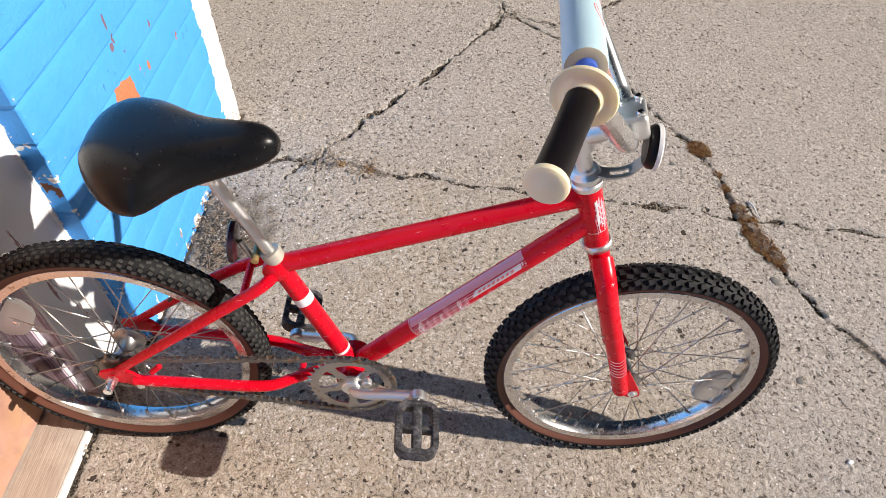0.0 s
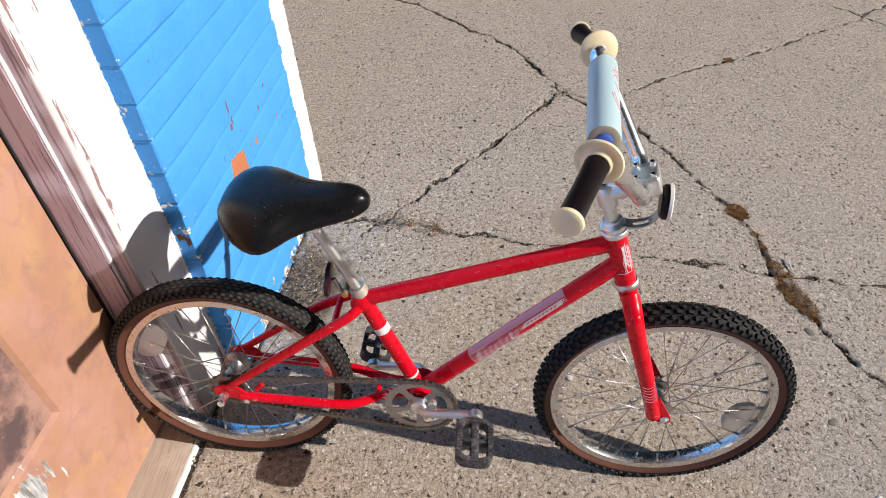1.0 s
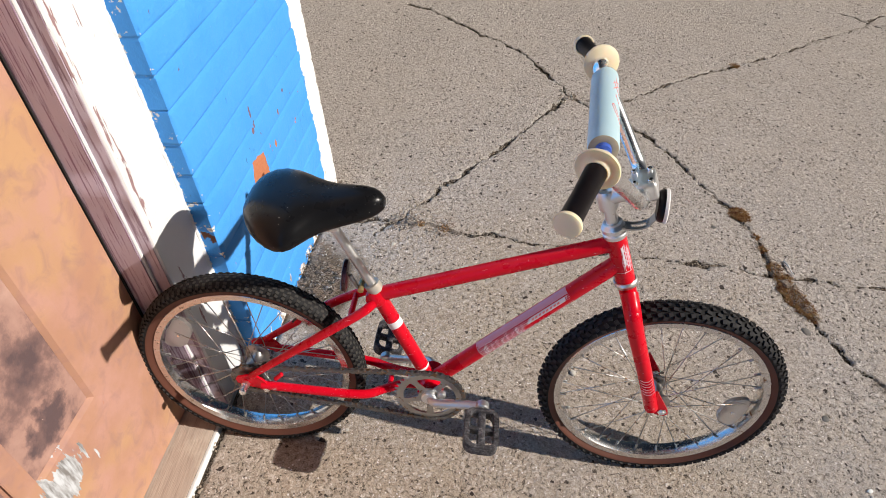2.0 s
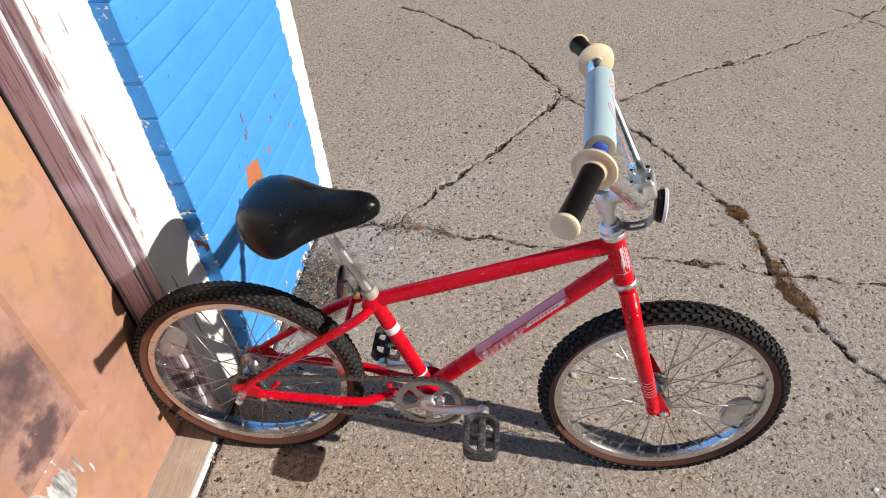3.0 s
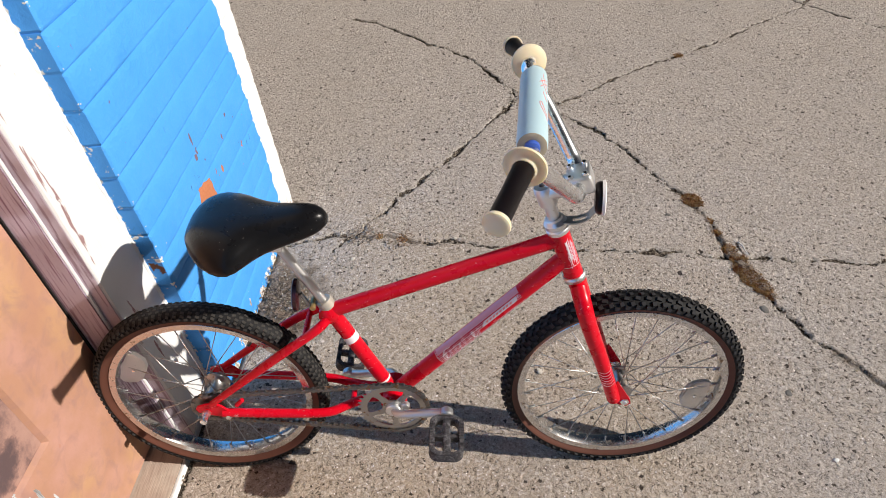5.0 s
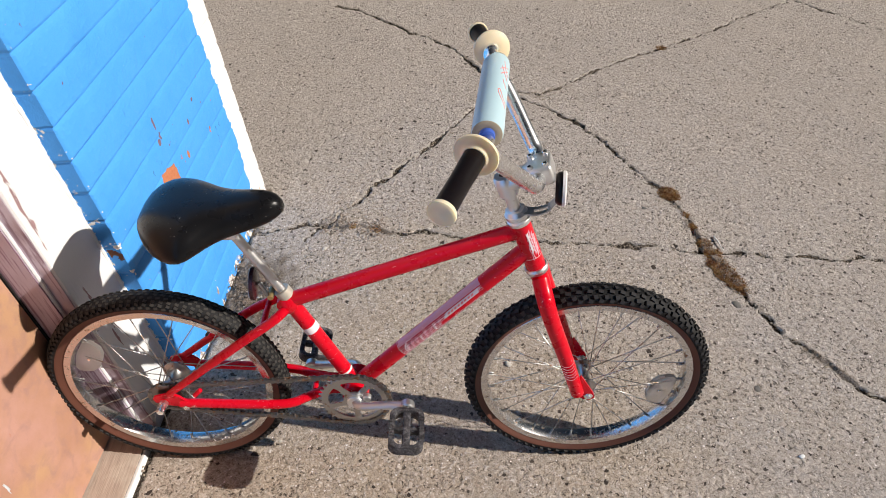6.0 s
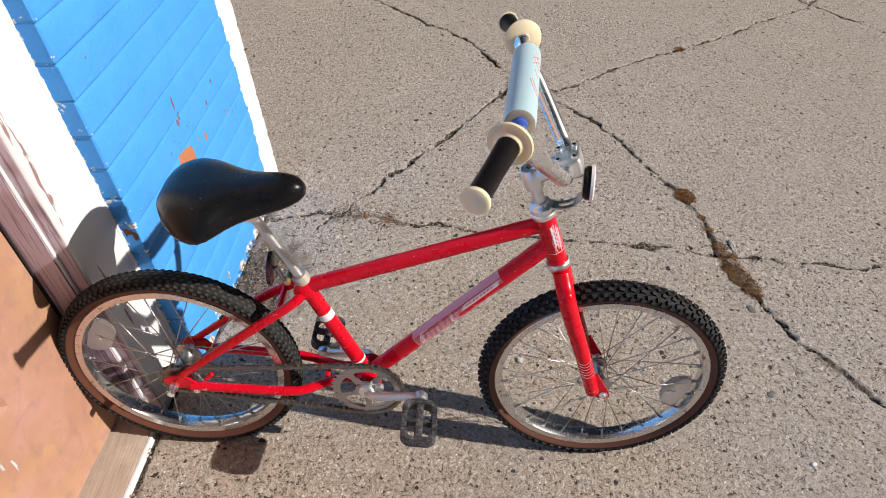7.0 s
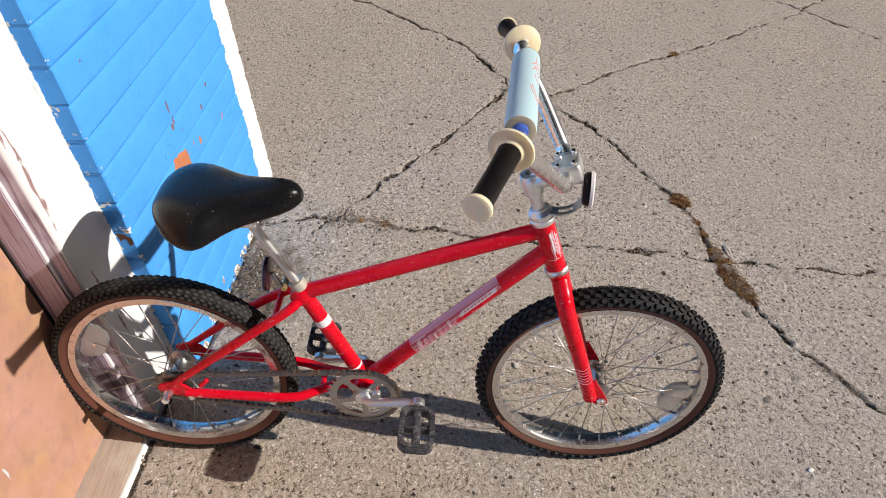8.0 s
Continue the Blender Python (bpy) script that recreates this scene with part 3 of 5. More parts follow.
def build_ground():
    def line(lo, hi, step, reach):
        mid = np.arange(lo, hi + step / 2, step)
        out, gap, at = [], step, 0.0
        while at < reach:
            gap *= 1.35
            at += gap
            out.append(at)
        out = np.array(out)
        return np.concatenate((lo - out[::-1], mid, hi + out))

    xs, ys = line(-0.22, 2.75, 0.0048, 220.0), line(-0.42, 2.85, 0.0050, 220.0)
    X, Y = np.meshgrid(xs, ys, indexing="ij")
    near = (X > -0.5) & (X < 3.2) & (Y > -0.8) & (Y < 3.2)
    rng = np.random.default_rng(5)

    def waves(x, y, size, seed):
        r = np.random.default_rng(seed)
        out = np.zeros_like(x)
        for _ in range(7):
            a, ph = r.uniform(0, 2 * np.pi), r.uniform(0, 2 * np.pi)
            k = 2 * np.pi / (size * r.uniform(0.5, 1.6))
            out += np.sin(k * (x * np.cos(a) + y * np.sin(a)) + ph)
        return out / 7

    wx = X + 0.016 * waves(X, Y, 0.14, 1) + 0.008 * waves(X, Y, 0.04, 2)
    wy = Y + 0.016 * waves(X, Y, 0.14, 3) + 0.008 * waves(X, Y, 0.04, 4)
    Z = 0.003 * waves(X, Y, 0.9, 6) * near + 0.0006 * waves(X, Y, 0.05, 7) * near + rng.normal(0, 0.0004, X.shape) * near
    dirt, gap = np.zeros_like(X), np.full(X.shape, 0.05)
    for name, pts in CRACKS.items():
        half, deep = CRACK_SIZE[name]
        d = np.full(X.shape, 9.0)
        for (ax, ay), (bx, by) in zip(pts, pts[1:]):
            lx, ly = bx - ax, by - ay
            u = np.clip(((wx - ax) * lx + (wy - ay) * ly) / (lx * lx + ly * ly), 0, 1)
            d = np.minimum(d, np.hypot(wx - ax - u * lx, wy - ay - u * ly))
        w = half * (0.75 + 1.3 * waves(X, Y, 0.17, 11) + 1.1 * waves(X, Y, 0.045, 12))
        w = np.maximum(w, half * 0.18)
        cut = np.clip(1.5 - d / w, 0, 1)
        Z -= deep * cut * near
        gap = np.minimum(gap, np.where(near, d - w, 0.05))
    # the paving breaks up and gathers soil along the foot of the building
    s = (X + 0.0655) * WALL_D.x + (Y - 0.26) * WALL_D.y
    q = (X + 0.0655) * WALL_N.x + (Y - 0.26) * WALL_N.y
    edge = np.where(s > -0.02, q, q + 0.045)
    foot = np.clip(1 - np.abs(edge) / (0.018 + 0.014 * waves(X, Y, 0.12, 15)), 0, 1) * near * (s < CORNER + 0.01)
    Z -= 0.010 * foot
    seam = np.where(s > -0.02, 0.05, np.abs(edge - 0.010) - 0.006 - 0.005 * waves(X, Y, 0.07, 19))
    gap = np.minimum(gap, np.where(near, seam, 0.05))
    dirt = np.maximum(dirt, np.clip(foot * 1.4, 0, 1))
    # soil and moss debris fills part of the long crack
    for ax, ay, bx, by, wide in ((1.355, 0.96, 1.39, 0.80, 0.007), (1.39, 0.80, 1.415, 0.66, 0.012), (1.415, 0.66, 1.45, 0.52, 0.016), (0.20, 0.86, 0.44, 0.82, 0.007), (1.555, 0.30, 1.625, 0.20, 0.010)):
        u = np.clip(((wx - ax) * (bx - ax) + (wy - ay) * (by - ay)) / ((bx - ax) ** 2 + (by - ay) ** 2), 0, 1)
        d = np.hypot(wx - ax - u * (bx - ax), wy - ay - u * (by - ay))
        fill = np.clip(1.6 - d / wide + 0.9 * waves(X, Y, 0.03, 23), 0, 1) * near
        dirt = np.maximum(dirt, 0.62 * fill)
        Z += 0.003 * fill
        gap = np.maximum(gap, np.where(fill > 0.5, 0.004 + 0.008 * waves(X, Y, 0.03, 24), gap))
    pile = np.clip(1 - np.hypot((X - 0.04) / 0.14, (Y - 0.56) / 0.21) + 0.35 * waves(X, Y, 0.06, 17), 0, 1) * near
    dirt = np.maximum(dirt, np.clip(1.7 * pile, 0, 0.92))
    # an old brownish stain in the paving in front of the door
    stain = np.clip(1.25 - np.hypot((X - 0.42) / 0.95, (Y - 0.20) / 0.85) + 0.35 * waves(X, Y, 0.5, 31) + 0.15 * waves(X, Y, 0.12, 32), 0, 1) * near
    nx, ny = X.shape
    co = np.stack((X, Y, Z), -1).reshape(-1, 3)
    i = np.arange(nx * ny).reshape(nx, ny)
    quads = np.stack((i[:-1, :-1], i[1:, :-1], i[1:, 1:], i[:-1, 1:]), -1).reshape(-1, 4)
    me = bpy.data.meshes.new("ground")
    me.vertices.add(len(co))
    me.vertices.foreach_set("co", co.astype(np.float32).ravel())
    me.loops.add(quads.size)
    me.loops.foreach_set("vertex_index", quads.astype(np.int32).ravel())
    me.polygons.add(len(quads))
    me.polygons.foreach_set("loop_start", (np.arange(len(quads)) * 4).astype(np.int32))
    me.update(calc_edges=True)
    me.polygons.foreach_set("use_smooth", np.ones(len(quads), dtype=bool))
    at = me.attributes.new("dirt", "FLOAT", "POINT")
    at.data.foreach_set("value", dirt.astype(np.float32).ravel())
    at = me.attributes.new("stain", "FLOAT", "POINT")
    at.data.foreach_set("value", stain.astype(np.float32).ravel())
    at = me.attributes.new("gap", "FLOAT", "POINT")
    at.data.foreach_set("value", gap.astype(np.float32).ravel())
    me.materials.append(CONCRETE)
    ob = new("ground", me)
    ob.matrix_world = SLOPE
    tagged(ob, "cracked sunlit tan concrete paving with exposed pebbles", "paving", kind="structure")


build_ground()

# ---- building ----
wall = thing("wall_1", WALL, "bright blue painted brick wall with a white corner band", "wall", "structure")
bm = box((-0.32, 0.0022, -0.12), (-0.0060, CORNER - 0.002, 2.55))
part("mortar", bm, BLUE, wall, smooth=False)


def build_bricks():
    rng = random.Random(3)
    course, joint, z, row = 0.0752, 0.007, -0.055, 0
    full, half = 0.205, 0.100
    shapes = {}

    def brick_mesh(size, k, first):
        key = (round(size, 3), k, first)
        if key not in shapes:
            bm = bmesh.new()
            h = course - 0.0001
            j = lambda w: rng.uniform(-w, w)
            k0 = 0.009 if first else 0.0
            rings = [[(-0.1, 0, 0), (-0.1, size, 0), (-0.1, size, h), (-0.1, 0, h)]]
            for deep, inset, ease in ((-0.0030, 0.0, 0.0), (-0.0016, 0.0022, 0.2), (-0.0005, 0.0048, 0.6), (0.0, 0.0085, 1.0)):
                rings.append([(deep - k0 * 0.3 * (1 - ease) + (j(0.0006) if first else 0.0), k0 * ease + (j(0.0016) if first else 0.0), inset), (deep, size, inset),
                              (deep, size, h - 2.2 * inset), (deep - k0 * 0.3 * (1 - ease) + (j(0.0006) if first else 0.0), k0 * ease + (j(0.0016) if first else 0.0), h - 2.2 * inset)])
            rings = [[bm.verts.new(c) for c in r] for r in rings]
            for r0, r1 in zip(rings, rings[1:]):
                for i in range(4):
                    bm.faces.new((r0[i], r0[(i + 1) % 4], r1[(i + 1) % 4], r1[i]))
            bm.faces.new(rings[0])
            bm.faces.new(rings[-1])
            shapes[key] = mesh_of("brick", bm, BLUE, True)
            shapes[key].set_sharp_from_angle(angle=radians(28))
        return shapes[key]

    while z < 2.46:
        s = 0.0
        size = full if row % 2 == 0 else half
        while s < CORNER - 0.02:
            size = min(size, CORNER - s)
            if CORNER - s - size < 0.03:
                size = CORNER - s
            ob = part("brick", brick_mesh(size, rng.randrange(6 if s == 0.0 else 3), s == 0.0), BLUE, wall,
                      m=pose(0, s, z))
            s += size
            size = full
        z += course
        row += 1


frame_ob = thing("door_frame", WALL, "white door frame with peeling paint and bare wood", "door frame", "structure")


def board(name, lo, hi, mat, label="", wob=0.0012, bevel=0.003):
    """An old board: slightly uneven edges along its height."""
    bm = bmesh.new()
    (x0, y0, z0), (x1, y1, z1) = lo, hi
    n = 90
    rings = []
    rng = random.Random(len(name))
    for k in range(n + 1):
        z = z0 + (z1 - z0) * k / n
        j = [rng.uniform(-wob, wob) for _ in range(4)]
        e = bevel
        rings.append([bm.verts.new(c) for c in ((x0, y0, z), (x1 - e + j[0] * 0.4, y0, z), (x1 + j[1] * 0.4, y0 + e + j[2], z), (x1 + j[1] * 0.4, y1 - e + j[3], z), (x1 - e, y1, z), (x0, y1, z))])
    for a, b in zip(rings, rings[1:]):
        for k in range(6):
            bm.faces.new((a[k], a[(k + 1) % 6], b[(k + 1) % 6], b[k]))
    bm.faces.new(rings[0])
    bm.faces.new(rings[-1])
    return part(name, bm, mat, frame_ob, label, sharp=30)


board("casing", (-0.13, BOARD_S, -0.06), (BOARD_Q, -0.002, 2.12), WHITEPAINT, "white casing with flaking paint")
board("casing_side", (-0.128, BOARD_S - 0.0022, -0.06), (BOARD_Q - 0.004, BOARD_S - 0.0002, 2.12), WORNWOOD, "bare grey-brown edge of the casing", 0.0004, 0.0005)
board("jamb_edge", (-0.2, REVEAL_S, -0.06), (STEP_Q, BOARD_S - 0.0024, 2.10), WHITEPAINT, "narrow white painted jamb edge", 0.0006, 0.002)
board("jamb", (-0.2, REVEAL_S - 0.003, -0.06), (STEP_Q - 0.004, REVEAL_S - 0.0004, 2.10), WORNPAINT, "weathered mauve jamb with raised grain", 0.0006, 0.0006)
# added black strip: the shadow deep in the door gap, put in as colour
board("weatherstrip", (-0.2, REVEAL_S - 0.0072, 0.02), (DOOR_Q + 0.003, REVEAL_S - 0.0034, 2.05), BLACKGAP, "black strip standing in for the shadow in the gap beside the door", 0.0, 0.001)
bm = bmesh.new()
rng = random.Random(8)
rag = [(math.sin(0.41 * k) + math.sin(0.173 * k + 1) + math.sin(0.067 * k + 2) + rng.uniform(-1.2, 1.2)) / 4 for k in range(480)]
add_tube(bm, [(BOARD_Q - 0.001 + 0.0012 * rag[k], -0.003 + 0.0035 * rag[-k - 1], k * 0.0045 - 0.036) for k in range(480)], [0.0052 + 0.0016 * rag[(k * 7) % 480] for k in range(480)], 7)
part("caulk", bm, CAULK, frame_ob, "ragged bead of old white caulk")
part("lintel", box((-0.30, -1.02, 2.12), (-0.03, 0.0, 2.55), 0.004), WHITEPAINT, frame_ob)

part("far_jamb", box((-0.19, -1.03, -0.06), (-0.03, -0.988, 2.12), 0.003), WHITEPAINT, frame_ob)
side_wall = thing("wall_2", WALL, "plain blue brick wall past the door", "wall", "structure")
part("masonry", box((-0.32, -3.2, -0.12), (0.0, -1.03, 2.55), 0.004), BLUE, side_wall)
back_wall = thing("wall_3", WALL, "plain white-painted side wall of the building", "wall", "structure")
part("masonry", box((-3.3, CORNER - 0.25, -0.12), (-0.33, CORNER - 0.004, 2.55), 0.004), BLUE, back_wall)

end_wall = thing("wall_4", WALL, "plain white rear wall of the building", "wall", "structure")
part("masonry", box((-3.6, -3.2, -0.12), (-3.3, CORNER - 0.004, 2.55), 0.004), CAULK, end_wall)
left_wall = thing("wall_5", WALL, "plain white end wall of the building", "wall", "structure")
part("masonry", box((-3.3, -3.2, -0.12), (-0.33, -2.95, 2.55), 0.004), CAULK, left_wall)
ceiling = new("ceiling", mesh_of("ceiling", box((-3.6, -3.2, 2.552), (-0.001, CORNER - 0.004, 2.70), 0.004), CAULK))
ceiling.matrix_world = WALL
tagged(ceiling, "plain white ceiling slab closing the building", "ceiling", kind="structure")

sill = thing("door_sill", WALL, "worn bare wooden door sill with a white painted edge", "sill", "structure")
bm = bmesh.new()
prof = [(-0.20, 0.0)]
k0 = 11
for k in range(k0):
    q = -0.152 + k * 0.0075
    prof += [(q, 0.0), (q + 0.0052, 0.0), (q + 0.0058, -0.00015), (q + 0.0068, -0.00015)]
prof += [(-0.066, 0.0), (-0.052, -0.001)]
top = 0.028
rows_ = []
for s_ in (-1.02, BOARD_S - 0.004):
    rows_.append([bm.verts.new((q, s_, top + dz - 0.06 * (q + 0.15))) for q, dz in prof] + [bm.verts.new((-0.052, s_, -0.03)), bm.verts.new((-0.20, s_, -0.03))])
for k in range(len(rows_[0])):
    k2 = (k + 1) % len(rows_[0])
    bm.faces.new((rows_[0][k], rows_[0][k2], rows_[1][k2], rows_[1][k]))
for r in rows_:
    bm.faces.new(r)
part("tread", bm, SILLWOOD, sill, smooth=False)
part("edge_strip", box((-0.0515, -1.02, -0.03), (-0.043, BOARD_S - 0.004, 0.0195), 0.002), CAULK, sill, "white painted front edge")

door = thing("door_1", WALL, "closed salmon-painted panel door, stained and peeling", "door", "structure")


def build_door():
    f, b, z0, z1 = DOOR_Q, DOOR_Q - 0.04, 0.034, 2.04
    left = -0.985
    stile, mould, pan = -0.330, 0.045, 0.18
    cols = [(stile - mould - pan, stile - mould), (left + 0.155 + mould - 0.0, left + 0.155 + mould + pan)]
    low, high = (0.36, 0.93), (1.16, 1.9)
    part("stile", box((b, stile, z0), (f, DOOR_S - 0.002, z1), 0.0), DOOR, door)
    part("stile", box((b, left, z0), (f, left + 0.155, z1), 0.003), DOOR, door)
    part("mullion", box((b, cols[1][1] + mould, z0 + 0.281), (f - 0.0005, cols[0][0] - mould, z1 - 0.095), 0.002), DOOR, door)
    for name, lo, hi in (("bottom_rail", z0, 0.315), ("lock_rail", 0.975, 1.115), ("top_rail", 1.945, z1)):
        part(name, box((b, left + 0.155, lo), (f, stile, hi), 0.0), DOOR, door)
    for s0, s1 in cols:
        for lo, hi in (low, high):
            part("panel", box((b, s0 - 0.006, lo - 0.006), (f - 0.013, s1 + 0.006, hi + 0.006)), PANEL, door, "panel with dark stains")
            bm = bmesh.new()
            outer = [(f, s0 - mould, lo - mould), (f, s1 + mould, lo - mould), (f, s1 + mould, hi + mould), (f, s0 - mould, hi + mould)]
            mid = [(f - 0.004, s0 - 0.008, lo - 0.008), (f - 0.004, s1 + 0.008, lo - 0.008), (f - 0.004, s1 + 0.008, hi + 0.008), (f - 0.004, s0 - 0.008, hi + 0.008)]
            inner = [(f - 0.0125, s0, lo), (f - 0.0125, s1, lo), (f - 0.0125, s1, hi), (f - 0.0125, s0, hi)]
            deep = [(b + 0.004, *c[1:]) for c in inner]
            back = [(b + 0.004, *c[1:]) for c in outer]
            rings = [[bm.verts.new(c) for c in r] for r in (outer, mid, inner, deep, back)]
            for k in range(5):
                a, c = rings[k], rings[(k + 1) % 5]
                for j in range(4):
                    bm.faces.new((a[j], a[(j + 1) % 4], c[(j + 1) % 4], c[j]))
            part("moulding", bm, DOOR, door, smooth=False)


build_door()

# ---- bicycle ----
BIKE = SLOPE @ pose(0, 0.049, 0.0, 0, 0, -1.09) @ pose(0, 0, 0, -4.57, 0, 0)
bike = thing("bicycle", BIKE, "red child's bicycle with knobbly tyres, leaning against the door frame", "bicycle")
REAR, FRONT = Vector((0.0, 0, 0.2527)), Vector((0.881, 0, 0.2565))
HEAD_T, HEAD_B = Vector((0.719, 0, 0.667)), Vector((0.7555, 0, 0.5635))
BB = Vector((0.394, 0, 0.236))
JOINT = Vector((0.286, 0, 0.482))
AXIS = (HEAD_T - HEAD_B).normalized()
STEER = Matrix.Translation(HEAD_B) @ Matrix.Rotation(radians(-7.0), 4, AXIS) @ Matrix.Translation(-HEAD_B)  # the bars, a little out of line
WHEEL_STEER = Matrix.Translation(HEAD_B) @ Matrix.Rotation(radians(-1.0), 4, AXIS) @ Matrix.Translation(-HEAD_B)


def on_axis(d):
    """The point d metres up the steering axis from the head tube's lower end."""
    return HEAD_B + AXIS * d


def build_frame():
    bm = bmesh.new()
    add_tube(bm, [HEAD_B + AXIS * 0.003, HEAD_T - AXIS * 0.003], 0.0185, 28)
    frame_part = part("frame", bm, RED, bike, "scratched red painted steel frame")
    tt_end = HEAD_B.lerp(HEAD_T, 0.83)
    dt_end = HEAD_B.lerp(HEAD_T, 0.43)
    part("top_tube", tube([JOINT + Vector((0, 0, 0.003)), tt_end], 0.0150, 28), RED, frame_part, "red top tube with long scratches")
    part("down_tube", tube([BB + Vector((0.012, 0, 0.016)), dt_end], 0.0167, 28), RED, frame_part)
    st_top = JOINT + (JOINT - BB).normalized() * 0.012
    part("seat_tube", tube([BB, st_top], 0.0152, 28), RED, frame_part)
    part("bottom_bracket", rod(BB + Vector((0, -0.036, 0)), BB + Vector((0, 0.036, 0)), 0.0275, 32, 0.003), RED, frame_part)
    bm = bmesh.new()
    add_lathe(bm, [(0.0, -0.021), (0.012, -0.0205), (0.0195, -0.014), (0.021, 0), (0.0195, 0.014), (0.012, 0.0205), (0.0, 0.021)], 24, axis_to(JOINT + Vector((-0.003, 0, -0.002)), JOINT + Vector((-0.003, 1, -0.002))))
    part("seat_lug", bm, RED, frame_part)
    for y in (-1, 1):
        part("seat_stay", tube(spline([(0.281, y * 0.016, 0.476), (0.255, y * 0.034, 0.460), (0.17, y * 0.047, 0.400), (0.012, y * 0.054, 0.272)], 6), [0.0095] * 13 + [0.0095, 0.009, 0.0085, 0.008, 0.0075, 0.007], 16), RED, frame_part)
        part("chain_stay", tube(spline([(0.376, y * 0.014, 0.240), (0.335, y * 0.018, 0.240), (0.293, y * 0.032, 0.235), (0.255, y * 0.047, 0.232), (0.19, y * 0.052, 0.236), (0.032, y * 0.054, 0.246)], 6), [0.0098] * 31, 16), RED, frame_part)
        bm = bmesh.new()
        outline = [(-0.022, 0.262), (-0.018, 0.268), (0.0, 0.274), (0.016, 0.279), (0.034, 0.268), (0.05, 0.2485), (0.046, 0.238), (0.03, 0.237), (0.0, 0.244), (-0.018, 0.251)]
        for yy in (y * 0.0525, y * 0.0575):
            vs = [bm.verts.new((x, yy, z)) for x, z in outline]
            bm.faces.new(vs)
        bm.verts.ensure_lookup_table()
        n = len(outline)
        for k in range(n):
            bm.faces.new((bm.verts[k], bm.verts[(k + 1) % n], bm.verts[n + (k + 1) % n], bm.verts[n + k]))
        part("dropout", bm, RED, frame_part, smooth=False)
    part("bridge", rod((0.235, -0.034, 0.449), (0.235, 0.034, 0.449), 0.006), RED, frame_part)
    part("lower_bridge", rod((0.305, -0.036, 0.236), (0.305, 0.036, 0.236), 0.006), RED, frame_part)
    part("chain_tab", rod((0.062, -0.05, 0.262), (0.078, -0.046, 0.277), 0.005, 12, 0.001), RED, frame_part)
    # decals lie just proud of the paint
    way = (dt_end - BB - Vector((0.012, 0, 0.016))).normalized()
    start = BB + Vector((0.012, 0, 0.016))

    def on_down(d):
        return start + way * d
    decal = part("decal", tube([on_down(0.135), on_down(0.1362)], 0.01685, 28, False), DECALWHITE, frame_part, "faded red, pink and white tube decal")

    def strip(name, d0, d1, a0, a1, mat, lift=0.00035, parent=decal, origin=start, wayv=None, radius=0.0167, skew=0.0):
        """A patch on a tube between two lengths and two angles round it (0: outer side, 90: top)."""
        wv = wayv or way
        out = Vector((0, -1, 0))
        up = (wv.cross(out)).normalized()
        if up.z < 0:
            up = -up
        bm = bmesh.new()
        rows, n = [], max(6, int(abs(a1 - a0) / 10))
        for i in range(3):
            row = []
            for j in range(n + 1):
                a = a0 + (a1 - a0) * j / n
                d = d0 + (d1 - d0) * i / 2 + skew * j / n
                row.append(bm.verts.new(origin + wv * d + (radius + lift) * (math.cos(radians(a)) * out + math.sin(radians(a)) * up)))
            rows.append(row)
        for a, b in zip(rows, rows[1:]):
            for j in range(n):
                bm.faces.new((a[j], a[j + 1], b[j + 1], b[j]))
        return part(name, bm, mat, parent)

    strip("pale_field", 0.138, 0.372, 42, 100, DECALPINK, 0.0003)
    strip("white_block", 0.262, 0.358, 6, 36, DECALWHITE, 0.0005, skew=0.012)
    for k in range(9):
        strip("stripe", 0.1375, 0.372 if k not in (4, 5) else 0.25, -66 + 12 * k, -62 + 12 * k, DECALWHITE if k % 2 else DECALPINK, 0.0004)
    def scribble(parent, origin, wv, radius, points, mat, w=0.0005, name="script_stroke"):
        """A drawn line on a tube: points of length along it and angle round it."""
        out = Vector((0, -1, 0))
        up = (wv.cross(out)).normalized()
        up = -up if up.z < 0 else up
        pts = [origin + wv * q.x + radius * (math.cos(radians(q.y)) * out + math.sin(radians(q.y)) * up) for q in spline([(d, a, 0) for d, a in points], 4)]
        part(name, tube(pts, w, 5), mat, parent)

    rng = random.Random(21)
    # cursive outlines, each a run of loops with a tail
    for k in range(8):
        d, tall, low = 0.150 + 0.0135 * k, rng.uniform(34, 62) if k in (0, 4) else rng.uniform(18, 34), rng.uniform(-34, -20)
        lean = 0.008
        scribble(decal, start, way, 0.0170, [(d, low + 8), (d + lean * 0.6, 4), (d + lean, tall), (d + lean - 0.004, tall - 8), (d + 0.002, low + 14), (d + 0.006, low), (d + 0.0115, low + 12)], DECALPINK if k % 3 else DECALWHITE, rng.uniform(0.0005, 0.0008))
        scribble(decal, start, way, 0.0170, [(d + 0.003, low + 10), (d + lean * 0.6 + 0.003, 6), (d + lean + 0.003, tall - 4)], DECALPINK, 0.0005)
    scribble(decal, start, way, 0.0170, [(0.146, -26), (0.148, 10), (0.158, 44), (0.175, 40)], DECALWHITE, 0.0007)
    for k in range(8):
        strip("script_bar", 0.276 + 0.0092 * k, 0.2815 + 0.0092 * k, 14, 27, DECALRED, 0.0008, skew=0.003)
    for k in range(4):
        strip("end_line", 0.352 + 0.005 * k, 0.3535 + 0.005 * k, -60, 40, RED, 0.0008, skew=0.012)
    sway = (JOINT - BB).normalized()
    strip("band", 0.184, 0.201, -170, 170, DECALWHITE, 0.0005, frame_part, BB, sway, 0.0152)
    strip("band", 0.050, 0.056, -150, 150, DECALWHITE, 0.0004, frame_part, BB, sway, 0.0152)
